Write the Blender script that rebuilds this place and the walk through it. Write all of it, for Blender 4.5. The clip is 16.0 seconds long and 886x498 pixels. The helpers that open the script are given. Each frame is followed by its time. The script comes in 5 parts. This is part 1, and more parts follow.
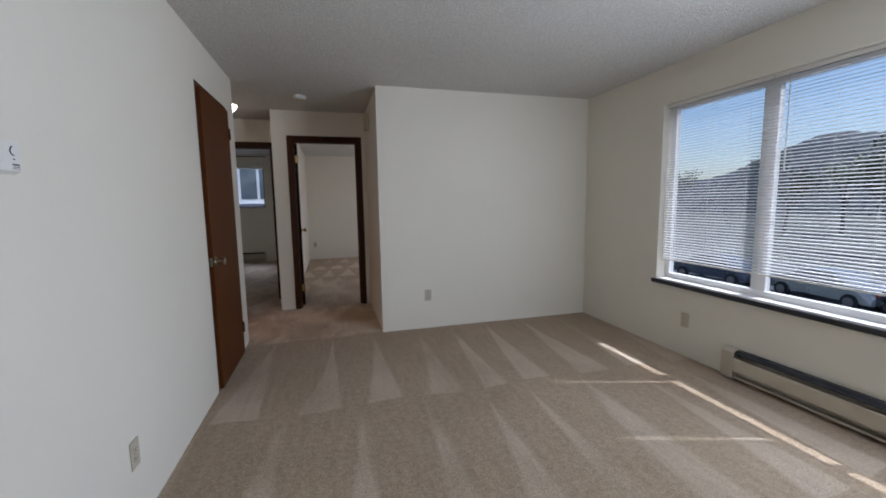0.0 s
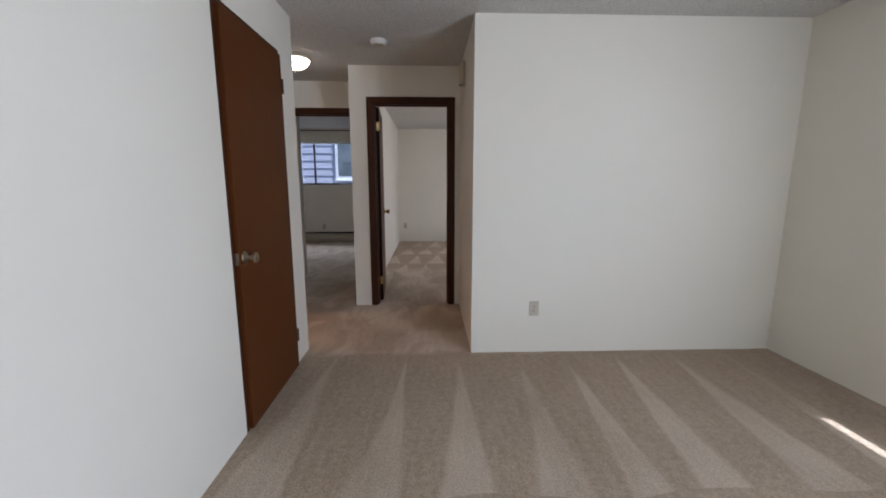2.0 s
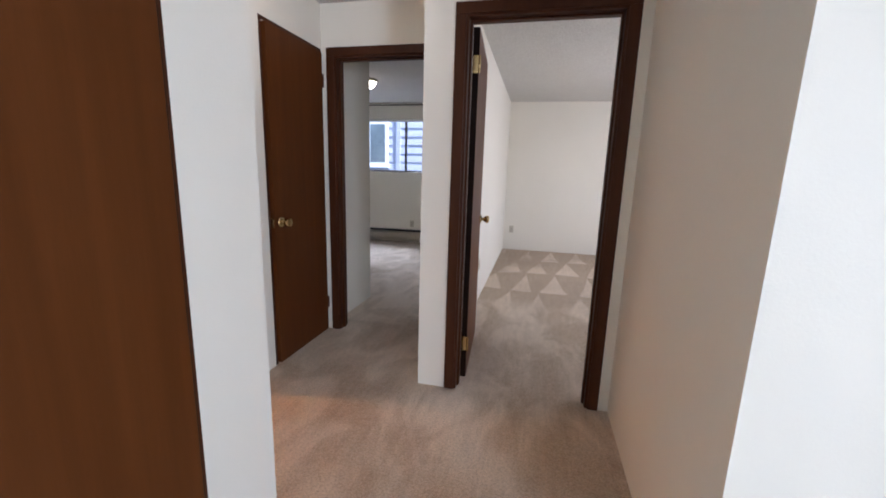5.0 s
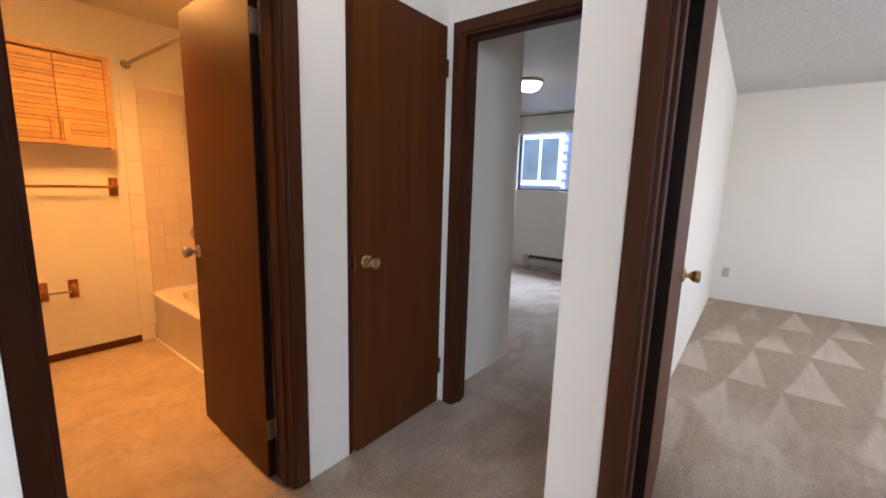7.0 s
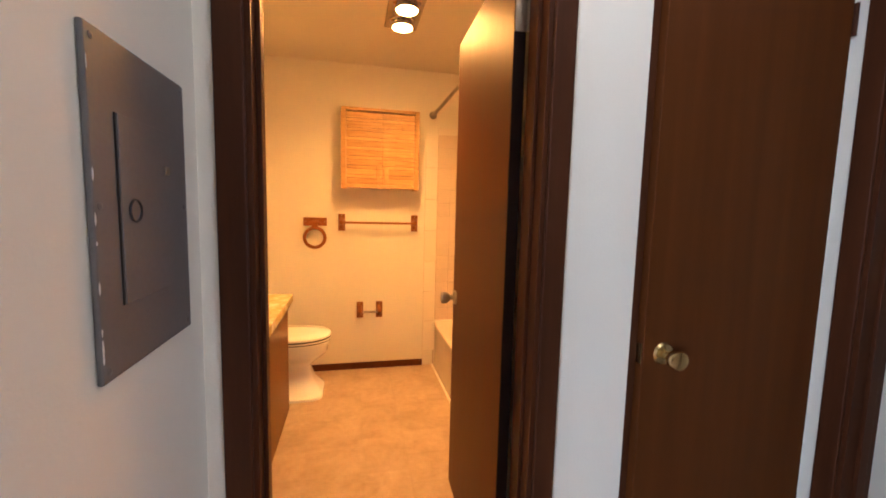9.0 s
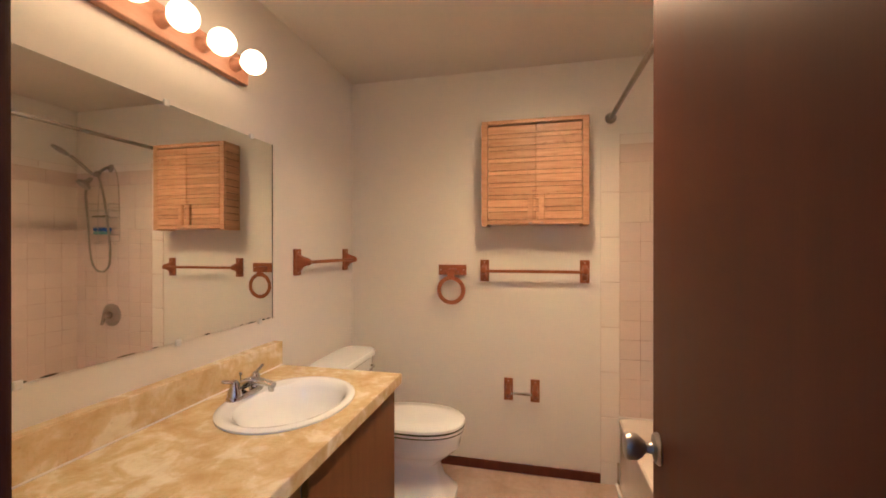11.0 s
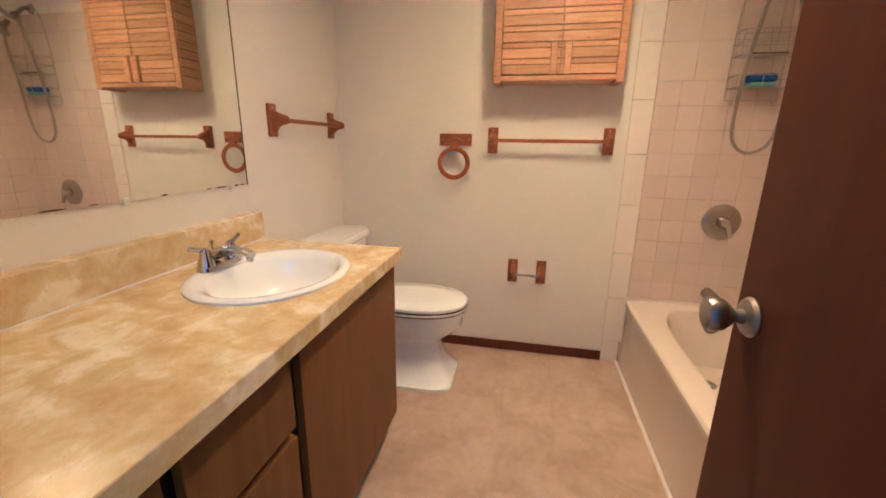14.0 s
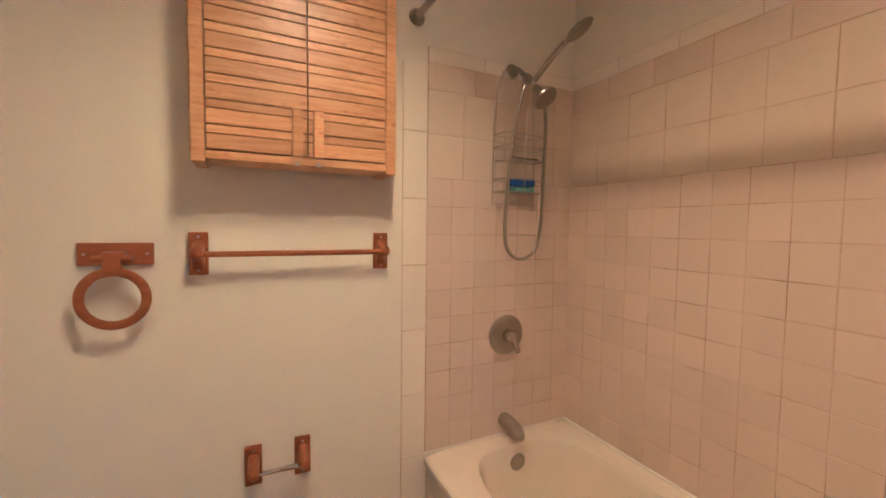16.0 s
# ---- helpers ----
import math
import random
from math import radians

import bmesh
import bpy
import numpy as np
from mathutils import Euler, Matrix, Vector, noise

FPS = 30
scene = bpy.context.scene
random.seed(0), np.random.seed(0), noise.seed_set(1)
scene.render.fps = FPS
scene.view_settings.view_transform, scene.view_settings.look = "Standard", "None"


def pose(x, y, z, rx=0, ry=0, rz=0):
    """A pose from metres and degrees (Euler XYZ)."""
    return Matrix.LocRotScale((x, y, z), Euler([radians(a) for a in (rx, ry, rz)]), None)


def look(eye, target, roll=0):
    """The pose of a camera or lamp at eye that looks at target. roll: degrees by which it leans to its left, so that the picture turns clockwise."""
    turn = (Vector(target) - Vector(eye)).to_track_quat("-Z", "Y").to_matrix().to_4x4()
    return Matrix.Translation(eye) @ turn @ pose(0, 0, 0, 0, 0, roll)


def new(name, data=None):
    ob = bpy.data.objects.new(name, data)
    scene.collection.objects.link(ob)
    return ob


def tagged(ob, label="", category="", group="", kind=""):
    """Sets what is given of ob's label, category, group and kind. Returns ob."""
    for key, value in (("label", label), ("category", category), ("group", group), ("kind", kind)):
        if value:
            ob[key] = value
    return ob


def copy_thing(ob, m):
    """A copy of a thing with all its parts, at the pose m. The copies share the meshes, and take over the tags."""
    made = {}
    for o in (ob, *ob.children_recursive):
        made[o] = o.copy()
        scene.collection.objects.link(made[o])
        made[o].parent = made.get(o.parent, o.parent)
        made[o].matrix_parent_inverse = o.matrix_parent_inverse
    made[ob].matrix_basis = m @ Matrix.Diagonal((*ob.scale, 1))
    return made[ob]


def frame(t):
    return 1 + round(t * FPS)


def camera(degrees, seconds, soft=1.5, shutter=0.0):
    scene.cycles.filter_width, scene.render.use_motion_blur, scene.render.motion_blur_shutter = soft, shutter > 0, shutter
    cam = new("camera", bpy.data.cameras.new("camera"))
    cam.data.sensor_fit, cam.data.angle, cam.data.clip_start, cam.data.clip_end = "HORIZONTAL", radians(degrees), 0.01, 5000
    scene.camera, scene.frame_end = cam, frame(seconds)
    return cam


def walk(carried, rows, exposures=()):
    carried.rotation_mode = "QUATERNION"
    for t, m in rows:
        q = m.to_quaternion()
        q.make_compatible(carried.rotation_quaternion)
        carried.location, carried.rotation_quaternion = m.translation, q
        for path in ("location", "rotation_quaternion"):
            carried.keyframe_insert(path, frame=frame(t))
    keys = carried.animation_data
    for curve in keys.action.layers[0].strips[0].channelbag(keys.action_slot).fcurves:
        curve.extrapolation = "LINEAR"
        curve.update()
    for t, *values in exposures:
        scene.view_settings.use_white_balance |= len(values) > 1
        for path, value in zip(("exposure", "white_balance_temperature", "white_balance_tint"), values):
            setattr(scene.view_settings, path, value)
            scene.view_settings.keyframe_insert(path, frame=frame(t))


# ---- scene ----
cam = camera(96.0, 16.0, soft=1.8)
PATH = [
    (0, (-0.009, 0.451, 1.287), (0.523, 2.364, 1.054), -0.8),
    (0.5, (-0.016, 0.669, 1.281), (0.441, 2.601, 1.04), -1.3),
    (1, (-0.007, 0.955, 1.291), (0.335, 2.908, 1.024), -1.0),
    (1.5, (0.109, 1.24, 1.27), (0.295, 3.209, 0.971), -0.3),
    (2, (0.132, 1.506, 1.273), (0.198, 3.478, 0.944), 0.0),
    (2.5, (0.091, 1.848, 1.277), (0.058, 3.819, 0.944), 0.1),
    (3, (0.096, 2.188, 1.268), (-0.042, 4.158, 0.953), 0.8),
    (3.5, (0.091, 2.5, 1.263), (-0.121, 4.458, 0.919), 1.1),
    (6, (-0.079, 4.017, 1.28), (-0.793, 5.844, 0.891), 2.3),
    (6.5, (-0.102, 4.256, 1.3), (-1.028, 5.989, 0.931), 2.4),
    (7, (-0.208, 4.437, 1.277), (-1.418, 5.998, 0.957), 1.7),
    (7.5, (-0.282, 4.573, 1.275), (-1.783, 5.86, 0.973), 1.8),
    (8, (-0.275, 4.689, 1.288), (-2.018, 5.629, 1.005), 2.1),
    (8.5, (-0.404, 4.744, 1.293), (-2.279, 5.400, 1.057), 2.0),
    (9, (-0.645, 4.784, 1.306), (-2.587, 5.22, 1.11), 1.4),
    (11.5, (-1.513, 5.0, 1.334), (-3.401, 4.343, 1.409), -0.0),
    (12, (-1.507, 5.0, 1.373), (-3.332, 4.19, 1.485), -0.1),
    (12.5, (-1.521, 5.019, 1.354), (-3.327, 4.159, 1.34), -0.1),
    (13, (-1.533, 5.007, 1.26), (-3.357, 4.218, 1.036), 0.1),
    (13.5, (-1.588, 4.946, 1.207), (-3.436, 4.309, 0.782), 0.4),
    (14, (-1.688, 4.871, 1.172), (-3.583, 4.487, 0.66), 0.8),
    (14.5, (-1.878, 4.861, 1.175), (-3.815, 4.711, 0.698), 0.3),
    (15, (-2.167, 4.885, 1.213), (-4.127, 5.016, 0.837), -0.1),
    (15.5, (-2.327, 4.845, 1.224), (-4.245, 5.363, 0.992), -0.1),
    (16, (-2.441, 4.827, 1.278), (-4.235, 5.703, 1.169), 0.7),
]
EXPOSURES = [(0.0, 0.20, 5700, 14), (1.0, 0.34, 5700, 14), (2.0, 0.72, 5650, 15), (3.5, 0.95, 5650, 16), (6.0, 2.02, 5350, 15), (7.5, 1.96, 5450, 15), (8.2, 1.95, 5700, 18), (8.6, 1.97, 5650, 17), (9.2, 2.25, 5000, 12), (11.3, 1.56, 3200, 5), (12.2, 1.52, 3160, 4), (13.5, 1.80, 3150, 4), (14.5, 1.76, 3150, 4), (15.2, 1.58, 3150, 4), (16.0, 1.55, 3160, 4)]
walk(cam, [(t, look(eye, target, roll)) for t, eye, target, roll in PATH], EXPOSURES)
SKY, SUN = 0.098, 5.0
P_LIVING, P_BED1, P_BED2 = 43.0, 11.8, 72.0
BULB, HEATBULB, HEATSPOT, DOME = 3.7, 48.0, 29.0, 4.4

# ---- world, sun and large lights ----
world = bpy.data.worlds.new("sky")
scene.world = world
world.use_nodes = True
wn = world.node_tree
sky = wn.nodes.new("ShaderNodeTexSky")
sky.sky_type = "NISHITA"
sky.sun_disc = False
sky.sun_elevation = radians(53.5)
sky.sun_rotation = radians(108)
sky.altitude = 50
wn.nodes["Background"].inputs["Strength"].default_value = SKY
wn.links.new(sky.outputs[0], wn.nodes["Background"].inputs["Color"])

sun = new("sun", bpy.data.lights.new("sun", "SUN"))
sun.data.energy, sun.data.angle, sun.data.color = SUN, radians(0.5), (1.0, 0.975, 0.94)
sun.matrix_world = look((20, -6.3, 28.4), (0, 0, 0))


def area(name, eye, target, w, h, power, colour):
    """Soft skylight standing in for the open sky outside a window."""
    ob = new(name, bpy.data.lights.new(name, "AREA"))
    ob.data.shape, ob.data.size, ob.data.size_y = "RECTANGLE", w, h
    ob.data.energy, ob.data.color = power, colour
    ob.matrix_world = look(eye, target)
    return ob


area("skylight_living", (2.672, 0.95, 1.35), (0.672, 1.267, 1.35), 1.30, 1.36, P_LIVING, (0.90, 0.955, 1.0))
area("skylight_bedroom", (2.756, 7.9, 1.5), (1.0, 7.9, 0.95), 1.74, 1.14, P_BED1, (0.98, 0.95, 0.95))
area("skylight_bedroom_rear", (-2.3, 11.6, 3.4), (-2.3, 9.6, 0.9), 2.4, 1.4, P_BED2, (0.80, 0.88, 1.0))

for bulb_x in (-3.022, -2.818):
    spot = new("heat_bulb_beam", bpy.data.lights.new("heat_bulb_beam", "SPOT"))
    spot.data.energy, spot.data.color, spot.data.shadow_soft_size = HEATSPOT, (1.0, 0.396, 0.069), 0.03
    spot.data.spot_size, spot.data.spot_blend = radians(150), 1.0
    spot.matrix_world = look((bulb_x, 5.05, 2.31), (bulb_x, 5.0501, 0))


# ---- materials ----
def graph(name):
    m = bpy.data.materials.new(name)
    m.use_nodes = True
    return m, m.node_tree.nodes, m.node_tree.links, m.node_tree.nodes["Principled BSDF"]


def coords(nodes, links, scale=(1, 1, 1)):
    tc = nodes.new("ShaderNodeTexCoord")
    mp = nodes.new("ShaderNodeMapping")
    mp.inputs["Scale"].default_value = scale
    links.new(tc.outputs["Object"], mp.inputs["Vector"])
    return mp.outputs["Vector"]


def noise_tex(nodes, links, vec, scale, detail=5.0, rough=0.55, distort=0.0):
    n = nodes.new("ShaderNodeTexNoise")
    n.inputs["Scale"].default_value = scale
    n.inputs["Detail"].default_value = detail
    n.inputs["Roughness"].default_value = rough
    n.inputs["Distortion"].default_value = distort
    links.new(vec, n.inputs["Vector"])
    return n.outputs["Fac"]


def ramp(nodes, links, fac, stops):
    r = nodes.new("ShaderNodeValToRGB")
    while len(r.color_ramp.elements) < len(stops):
        r.color_ramp.elements.new(0.5)
    for e, (p, c) in zip(r.color_ramp.elements, stops):
        e.position, e.color = p, (*c, 1)
    links.new(fac, r.inputs["Fac"])
    return r.outputs["Color"]


def mixc(nodes, links, fac, a, b, blend="MIX"):
    m = nodes.new("ShaderNodeMix")
    m.data_type, m.blend_type = "RGBA", blend
    for sock, val in ((0, fac), (6, a), (7, b)):
        if isinstance(val, (int, float)):
            m.inputs[sock].default_value = val
        elif isinstance(val, tuple):
            m.inputs[sock].default_value = (*val, 1)
        else:
            links.new(val, m.inputs[sock])
    return m.outputs[2]


def maths(nodes, links, op, a, b=0.0, clamp=False):
    m = nodes.new("ShaderNodeMath")
    m.operation, m.use_clamp = op, clamp
    for sock, val in ((0, a), (1, b)):
        if isinstance(val, (int, float)):
            m.inputs[sock].default_value = val
        else:
            links.new(val, m.inputs[sock])
    return m.outputs[0]


def bump(nodes, links, bsdf, height, strength, dist):
    b = nodes.new("ShaderNodeBump")
    b.inputs["Strength"].default_value = strength
    b.inputs["Distance"].default_value = dist
    links.new(height, b.inputs["Height"])
    links.new(b.outputs["Normal"], bsdf.inputs["Normal"])


def surface(name, c1, c2, rough=0.5, metal=0.0, scale=6.0, stretch=(1, 1, 1), fine=120.0, fine_amt=0.12, bmp=0.0, bmp_dist=0.001,
            rough2=None, random_amt=0.0, coat=0.0, spec=0.5):
    """A general surface: broad tone change, fine grain, bump, roughness change."""
    m, nd, lk, bs = graph(name)
    v = coords(nd, lk, stretch)
    big = noise_tex(nd, lk, v, scale, 5)
    small = noise_tex(nd, lk, v, fine, 3)
    col = ramp(nd, lk, big, [(0.3, c1), (0.7, c2)])
    dark = tuple(x * 0.72 for x in c1)
    col = mixc(nd, lk, maths(nd, lk, "MULTIPLY", maths(nd, lk, "SUBTRACT", small, 0.45, True), fine_amt * 8, True), col, dark)
    if random_amt:
        oi = nd.new("ShaderNodeObjectInfo")
        hs = nd.new("ShaderNodeHueSaturation")
        lk.new(maths(nd, lk, "ADD", maths(nd, lk, "MULTIPLY", oi.outputs["Random"], random_amt), 1.0 - random_amt / 2), hs.inputs["Value"])
        lk.new(col, hs.inputs["Color"])
        col = hs.outputs["Color"]
    lk.new(col, bs.inputs["Base Color"])
    r2 = rough if rough2 is None else rough2
    lk.new(maths(nd, lk, "ADD", maths(nd, lk, "MULTIPLY", big, r2 - rough), rough), bs.inputs["Roughness"])
    bs.inputs["Metallic"].default_value = metal
    bs.inputs["Coat Weight"].default_value = coat
    bs.inputs["Specular IOR Level"].default_value = spec
    if bmp:
        bump(nd, lk, bs, small, bmp, bmp_dist)
    return m


def glow(name, colour, strength, base=(0.9, 0.9, 0.88)):
    m, nd, lk, bs = graph(name)
    bs.inputs["Base Color"].default_value = (*base, 1)
    bs.inputs["Emission Color"].default_value = (*colour, 1)
    bs.inputs["Emission Strength"].default_value = strength
    bs.inputs["Roughness"].default_value = 0.3
    return m


def carpet_mat(name, period, band, y0, amount, fold, brushed, beyond, spread=0.92):
    """Cut-pile carpet: tufts, tone change and the wedge marks that a vacuum leaves in the pile."""
    m, nd, lk, bs = graph(name)
    v = coords(nd, lk)
    sep = nd.new("ShaderNodeSeparateXYZ")
    lk.new(v, sep.inputs[0])
    wob = maths(nd, lk, "MULTIPLY", maths(nd, lk, "SUBTRACT", noise_tex(nd, lk, v, 1.6, 3), 0.5), 0.022)
    wob2 = maths(nd, lk, "MULTIPLY", maths(nd, lk, "SUBTRACT", noise_tex(nd, lk, v, 0.9, 2), 0.5), 0.35)
    x = maths(nd, lk, "ADD", sep.outputs[0], wob)
    y = maths(nd, lk, "ADD", maths(nd, lk, "SUBTRACT", y0, sep.outputs[1]), wob2)
    yb = maths(nd, lk, "DIVIDE", y, band)
    fv = maths(nd, lk, "FRACT", yb)
    row = maths(nd, lk, "FLOOR", yb)
    slant = maths(nd, lk, "MULTIPLY", y, 0.06)
    along = nd.new("ShaderNodeMapping")
    along.inputs["Scale"].default_value = (1.1, 0.10, 1.0)
    lk.new(v, along.inputs["Vector"])
    drift = maths(nd, lk, "MULTIPLY", noise_tex(nd, lk, along.outputs["Vector"], 1.0, 2), 0.55)
    xs = maths(nd, lk, "DIVIDE", maths(nd, lk, "ADD", maths(nd, lk, "ADD", x, slant), drift), period)
    xs = maths(nd, lk, "ADD", xs, maths(nd, lk, "MULTIPLY", row, 0.37))
    u = maths(nd, lk, "FRACT", xs)
    sharp = maths(nd, lk, "MULTIPLY", u, 9.0, True)
    if fold:
        u = maths(nd, lk, "MULTIPLY", maths(nd, lk, "ABSOLUTE", maths(nd, lk, "SUBTRACT", u, 0.5)), 2.0)
        sharp = 1.0
    reach = maths(nd, lk, "ADD", maths(nd, lk, "MULTIPLY", fv, spread), 0.0)
    wedge = maths(nd, lk, "MULTIPLY", maths(nd, lk, "SUBTRACT", reach, u), 7.0, True)
    wedge = maths(nd, lk, "MULTIPLY", wedge, sharp)
    vary = ramp(nd, lk, noise_tex(nd, lk, v, 0.9, 3), [(0.34, (0.25, 0.25, 0.25)), (0.52, (1, 1, 1))])
    mask = maths(nd, lk, "MULTIPLY", maths(nd, lk, "MULTIPLY", wedge, vary), amount)
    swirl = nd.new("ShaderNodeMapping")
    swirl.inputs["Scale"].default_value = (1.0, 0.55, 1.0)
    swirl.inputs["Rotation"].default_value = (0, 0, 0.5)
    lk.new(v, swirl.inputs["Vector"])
    # Brushed pile patches; their raised tone also stands in for light on the floor.
    blot_lift = ramp(nd, lk, noise_tex(nd, lk, swirl.outputs["Vector"], 2.7, 4, 0.52, 1.1), [(0.38, (0.16, 0.16, 0.16)), (0.48, (0.50, 0.50, 0.50)), (0.56, (0.92, 0.92, 0.92))])
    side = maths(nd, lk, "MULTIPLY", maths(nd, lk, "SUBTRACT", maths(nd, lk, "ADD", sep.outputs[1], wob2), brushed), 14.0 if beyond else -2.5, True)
    mask = mixc(nd, lk, side, mask, blot_lift)
    tuft = noise_tex(nd, lk, v, 100, 4, 0.8)
    clump = noise_tex(nd, lk, v, 30, 5, 0.7)
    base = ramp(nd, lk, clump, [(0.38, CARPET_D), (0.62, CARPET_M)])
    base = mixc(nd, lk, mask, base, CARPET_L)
    speck = ramp(nd, lk, tuft, [(0.36, (0.55, 0.53, 0.50)), (0.58, (1, 1, 1))])
    comb = nd.new("ShaderNodeMapping")
    comb.inputs["Scale"].default_value = (26.0, 3.0, 1.0)
    lk.new(v, comb.inputs["Vector"])
    streak = ramp(nd, lk, noise_tex(nd, lk, comb.outputs["Vector"], 1.0, 5, 0.65), [(0.34, (0.76, 0.75, 0.73)), (0.62, (1, 1, 1))])
    base = mixc(nd, lk, 0.5, base, streak, "MULTIPLY")
    base = mixc(nd, lk, 0.75, base, speck, "MULTIPLY")
    broad = ramp(nd, lk, noise_tex(nd, lk, v, 0.9, 4), [(0.3, (0.86, 0.85, 0.84)), (0.7, (1, 1, 1))])
    base = mixc(nd, lk, 1.0, base, broad, "MULTIPLY")
    lk.new(base, bs.inputs["Base Color"])
    bs.inputs["Roughness"].default_value = 0.95
    bs.inputs["Specular IOR Level"].default_value = 0.1
    bs.inputs["Sheen Weight"].default_value = 0.15
    hgt = maths(nd, lk, "ADD", tuft, maths(nd, lk, "MULTIPLY", clump, 1.6))
    bump(nd, lk, bs, hgt, 1.0, 0.010)
    return m


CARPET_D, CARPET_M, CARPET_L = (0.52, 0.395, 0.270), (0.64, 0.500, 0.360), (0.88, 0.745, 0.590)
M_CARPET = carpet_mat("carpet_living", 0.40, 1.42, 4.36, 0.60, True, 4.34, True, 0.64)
M_CARPET_BED = carpet_mat("carpet_bedroom", 0.38, 0.82, 10.2, 0.85, True, 7.5, False, 0.80)
M_CARPET_REAR = carpet_mat("carpet_bedroom_rear", 0.40, 0.9, 10.2, 0.6, True, 13.0, False)
M_WALL = surface("wall_paint", (0.80, 0.762, 0.665), (0.83, 0.79, 0.695), 0.55, scale=1.2, fine=140, fine_amt=0.012, bmp=0.22, bmp_dist=0.002, rough2=0.68)
M_BATHWALL = surface("bath_paint", (0.71, 0.685, 0.615), (0.74, 0.715, 0.645), 0.38, scale=1.5, fine=110, fine_amt=0.012, bmp=0.2, bmp_dist=0.002, rough2=0.5)
M_DOOR = surface("dark_stained_wood", (0.079, 0.0236, 0.0053), (0.104, 0.0322, 0.0075), 0.38, scale=3.0, stretch=(7, 7, 0.35), fine=50, fine_amt=0.05, bmp=0.06, bmp_dist=0.0006, rough2=0.52, spec=0.12)
M_TRIM = surface("dark_trim_wood", (0.048, 0.015, 0.0058), (0.072, 0.023, 0.0082), 0.38, scale=4.0, stretch=(8, 8, 0.6), fine=70, fine_amt=0.12, bmp=0.10, bmp_dist=0.0008, rough2=0.55, spec=0.18)
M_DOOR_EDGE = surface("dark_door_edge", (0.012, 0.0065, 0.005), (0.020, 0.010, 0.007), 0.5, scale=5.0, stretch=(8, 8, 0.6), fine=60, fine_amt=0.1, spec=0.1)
M_BRASS = surface("brass", (0.62, 0.46, 0.20), (0.72, 0.56, 0.28), 0.18, 1.0, scale=20, fine=200, fine_amt=0.05, rough2=0.32)
M_OLDBRASS = surface("worn_brass", (0.36, 0.29, 0.20), (0.46, 0.38, 0.27), 0.25, 1.0, scale=20, fine=200, fine_amt=0.08, rough2=0.4)
M_DARKBRASS = surface("tarnished_brass", (0.30, 0.255, 0.18), (0.38, 0.33, 0.25), 0.24, 1.0, scale=20, fine=200, fine_amt=0.1, rough2=0.4)
M_CHROME = surface("chrome", (0.50, 0.50, 0.50), (0.60, 0.60, 0.60), 0.10, 1.0, scale=12, fine=150, fine_amt=0.03, rough2=0.22)
M_NICKEL = surface("brushed_nickel", (0.32, 0.30, 0.275), (0.41, 0.39, 0.36), 0.31, 1.0, scale=14, fine=180, fine_amt=0.05, rough2=0.38)
M_WHITE = surface("white_plastic", (0.78, 0.77, 0.73), (0.82, 0.81, 0.78), 0.35, scale=8, fine=100, fine_amt=0.02)
M_IVORY = surface("ivory_plastic", (0.54, 0.47, 0.33), (0.59, 0.52, 0.38), 0.35, scale=8, fine=100, fine_amt=0.03)
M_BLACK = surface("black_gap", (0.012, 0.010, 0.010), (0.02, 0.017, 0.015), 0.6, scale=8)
M_VINYLWHITE = surface("window_vinyl", (0.78, 0.79, 0.80), (0.84, 0.84, 0.84), 0.32, scale=3, fine=90, fine_amt=0.02)
M_BRONZE = surface("bronze_aluminium", (0.075, 0.062, 0.055), (0.10, 0.085, 0.075), 0.4, 0.6, scale=9, fine=120)
M_HEATER = surface("heater_enamel", (0.52, 0.47, 0.37), (0.58, 0.53, 0.43), 0.35, scale=5, fine=80, fine_amt=0.04)
M_DARKSLOT = surface("dark_slot_metal", (0.03, 0.032, 0.04), (0.045, 0.047, 0.055), 0.4, 0.3, scale=10, fine=90)
M_SLAT = surface("blind_slat", (0.68, 0.68, 0.68), (0.73, 0.73, 0.73), 0.4, scale=5, fine=60, fine_amt=0.02, random_amt=0.06)


def popcorn():
    """Sprayed acoustic ceiling: coarse lumps."""
    m, nd, lk, bs = graph("popcorn_ceiling")
    v = coords(nd, lk)
    lump = noise_tex(nd, lk, v, 80, 4, 0.66)
    vor = nd.new("ShaderNodeTexVoronoi")
    vor.inputs["Scale"].default_value = 70
    vor.inputs["Randomness"].default_value = 1.0
    lk.new(v, vor.inputs["Vector"])
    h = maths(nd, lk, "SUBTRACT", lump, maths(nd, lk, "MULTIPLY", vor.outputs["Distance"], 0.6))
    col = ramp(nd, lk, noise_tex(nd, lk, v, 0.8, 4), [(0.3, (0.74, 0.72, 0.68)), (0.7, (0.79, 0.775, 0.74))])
    # Hollows between lumps get a darker colour as well, painted as their shade.
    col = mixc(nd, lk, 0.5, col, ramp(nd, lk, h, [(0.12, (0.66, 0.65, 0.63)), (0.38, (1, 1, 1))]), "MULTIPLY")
    lk.new(col, bs.inputs["Base Color"])
    bs.inputs["Roughness"].default_value = 0.95
    bump(nd, lk, bs, h, 1.0, 0.013)
    return m


M_POPCORN = popcorn()
M_BATHCEIL = surface("bath_ceiling_paint", (0.64, 0.605, 0.53), (0.69, 0.655, 0.58), 0.5, scale=1.5, fine=90, fine_amt=0.02, bmp=0.25, bmp_dist=0.002)


def glass():
    m, nd, lk, bs = graph("window_glass")
    bs.inputs["Transmission Weight"].default_value = 1.0
    bs.inputs["Roughness"].default_value = 0.0
    bs.inputs["IOR"].default_value = 1.05
    bs.inputs["Base Color"].default_value = (0.93, 0.96, 0.97, 1)
    return m


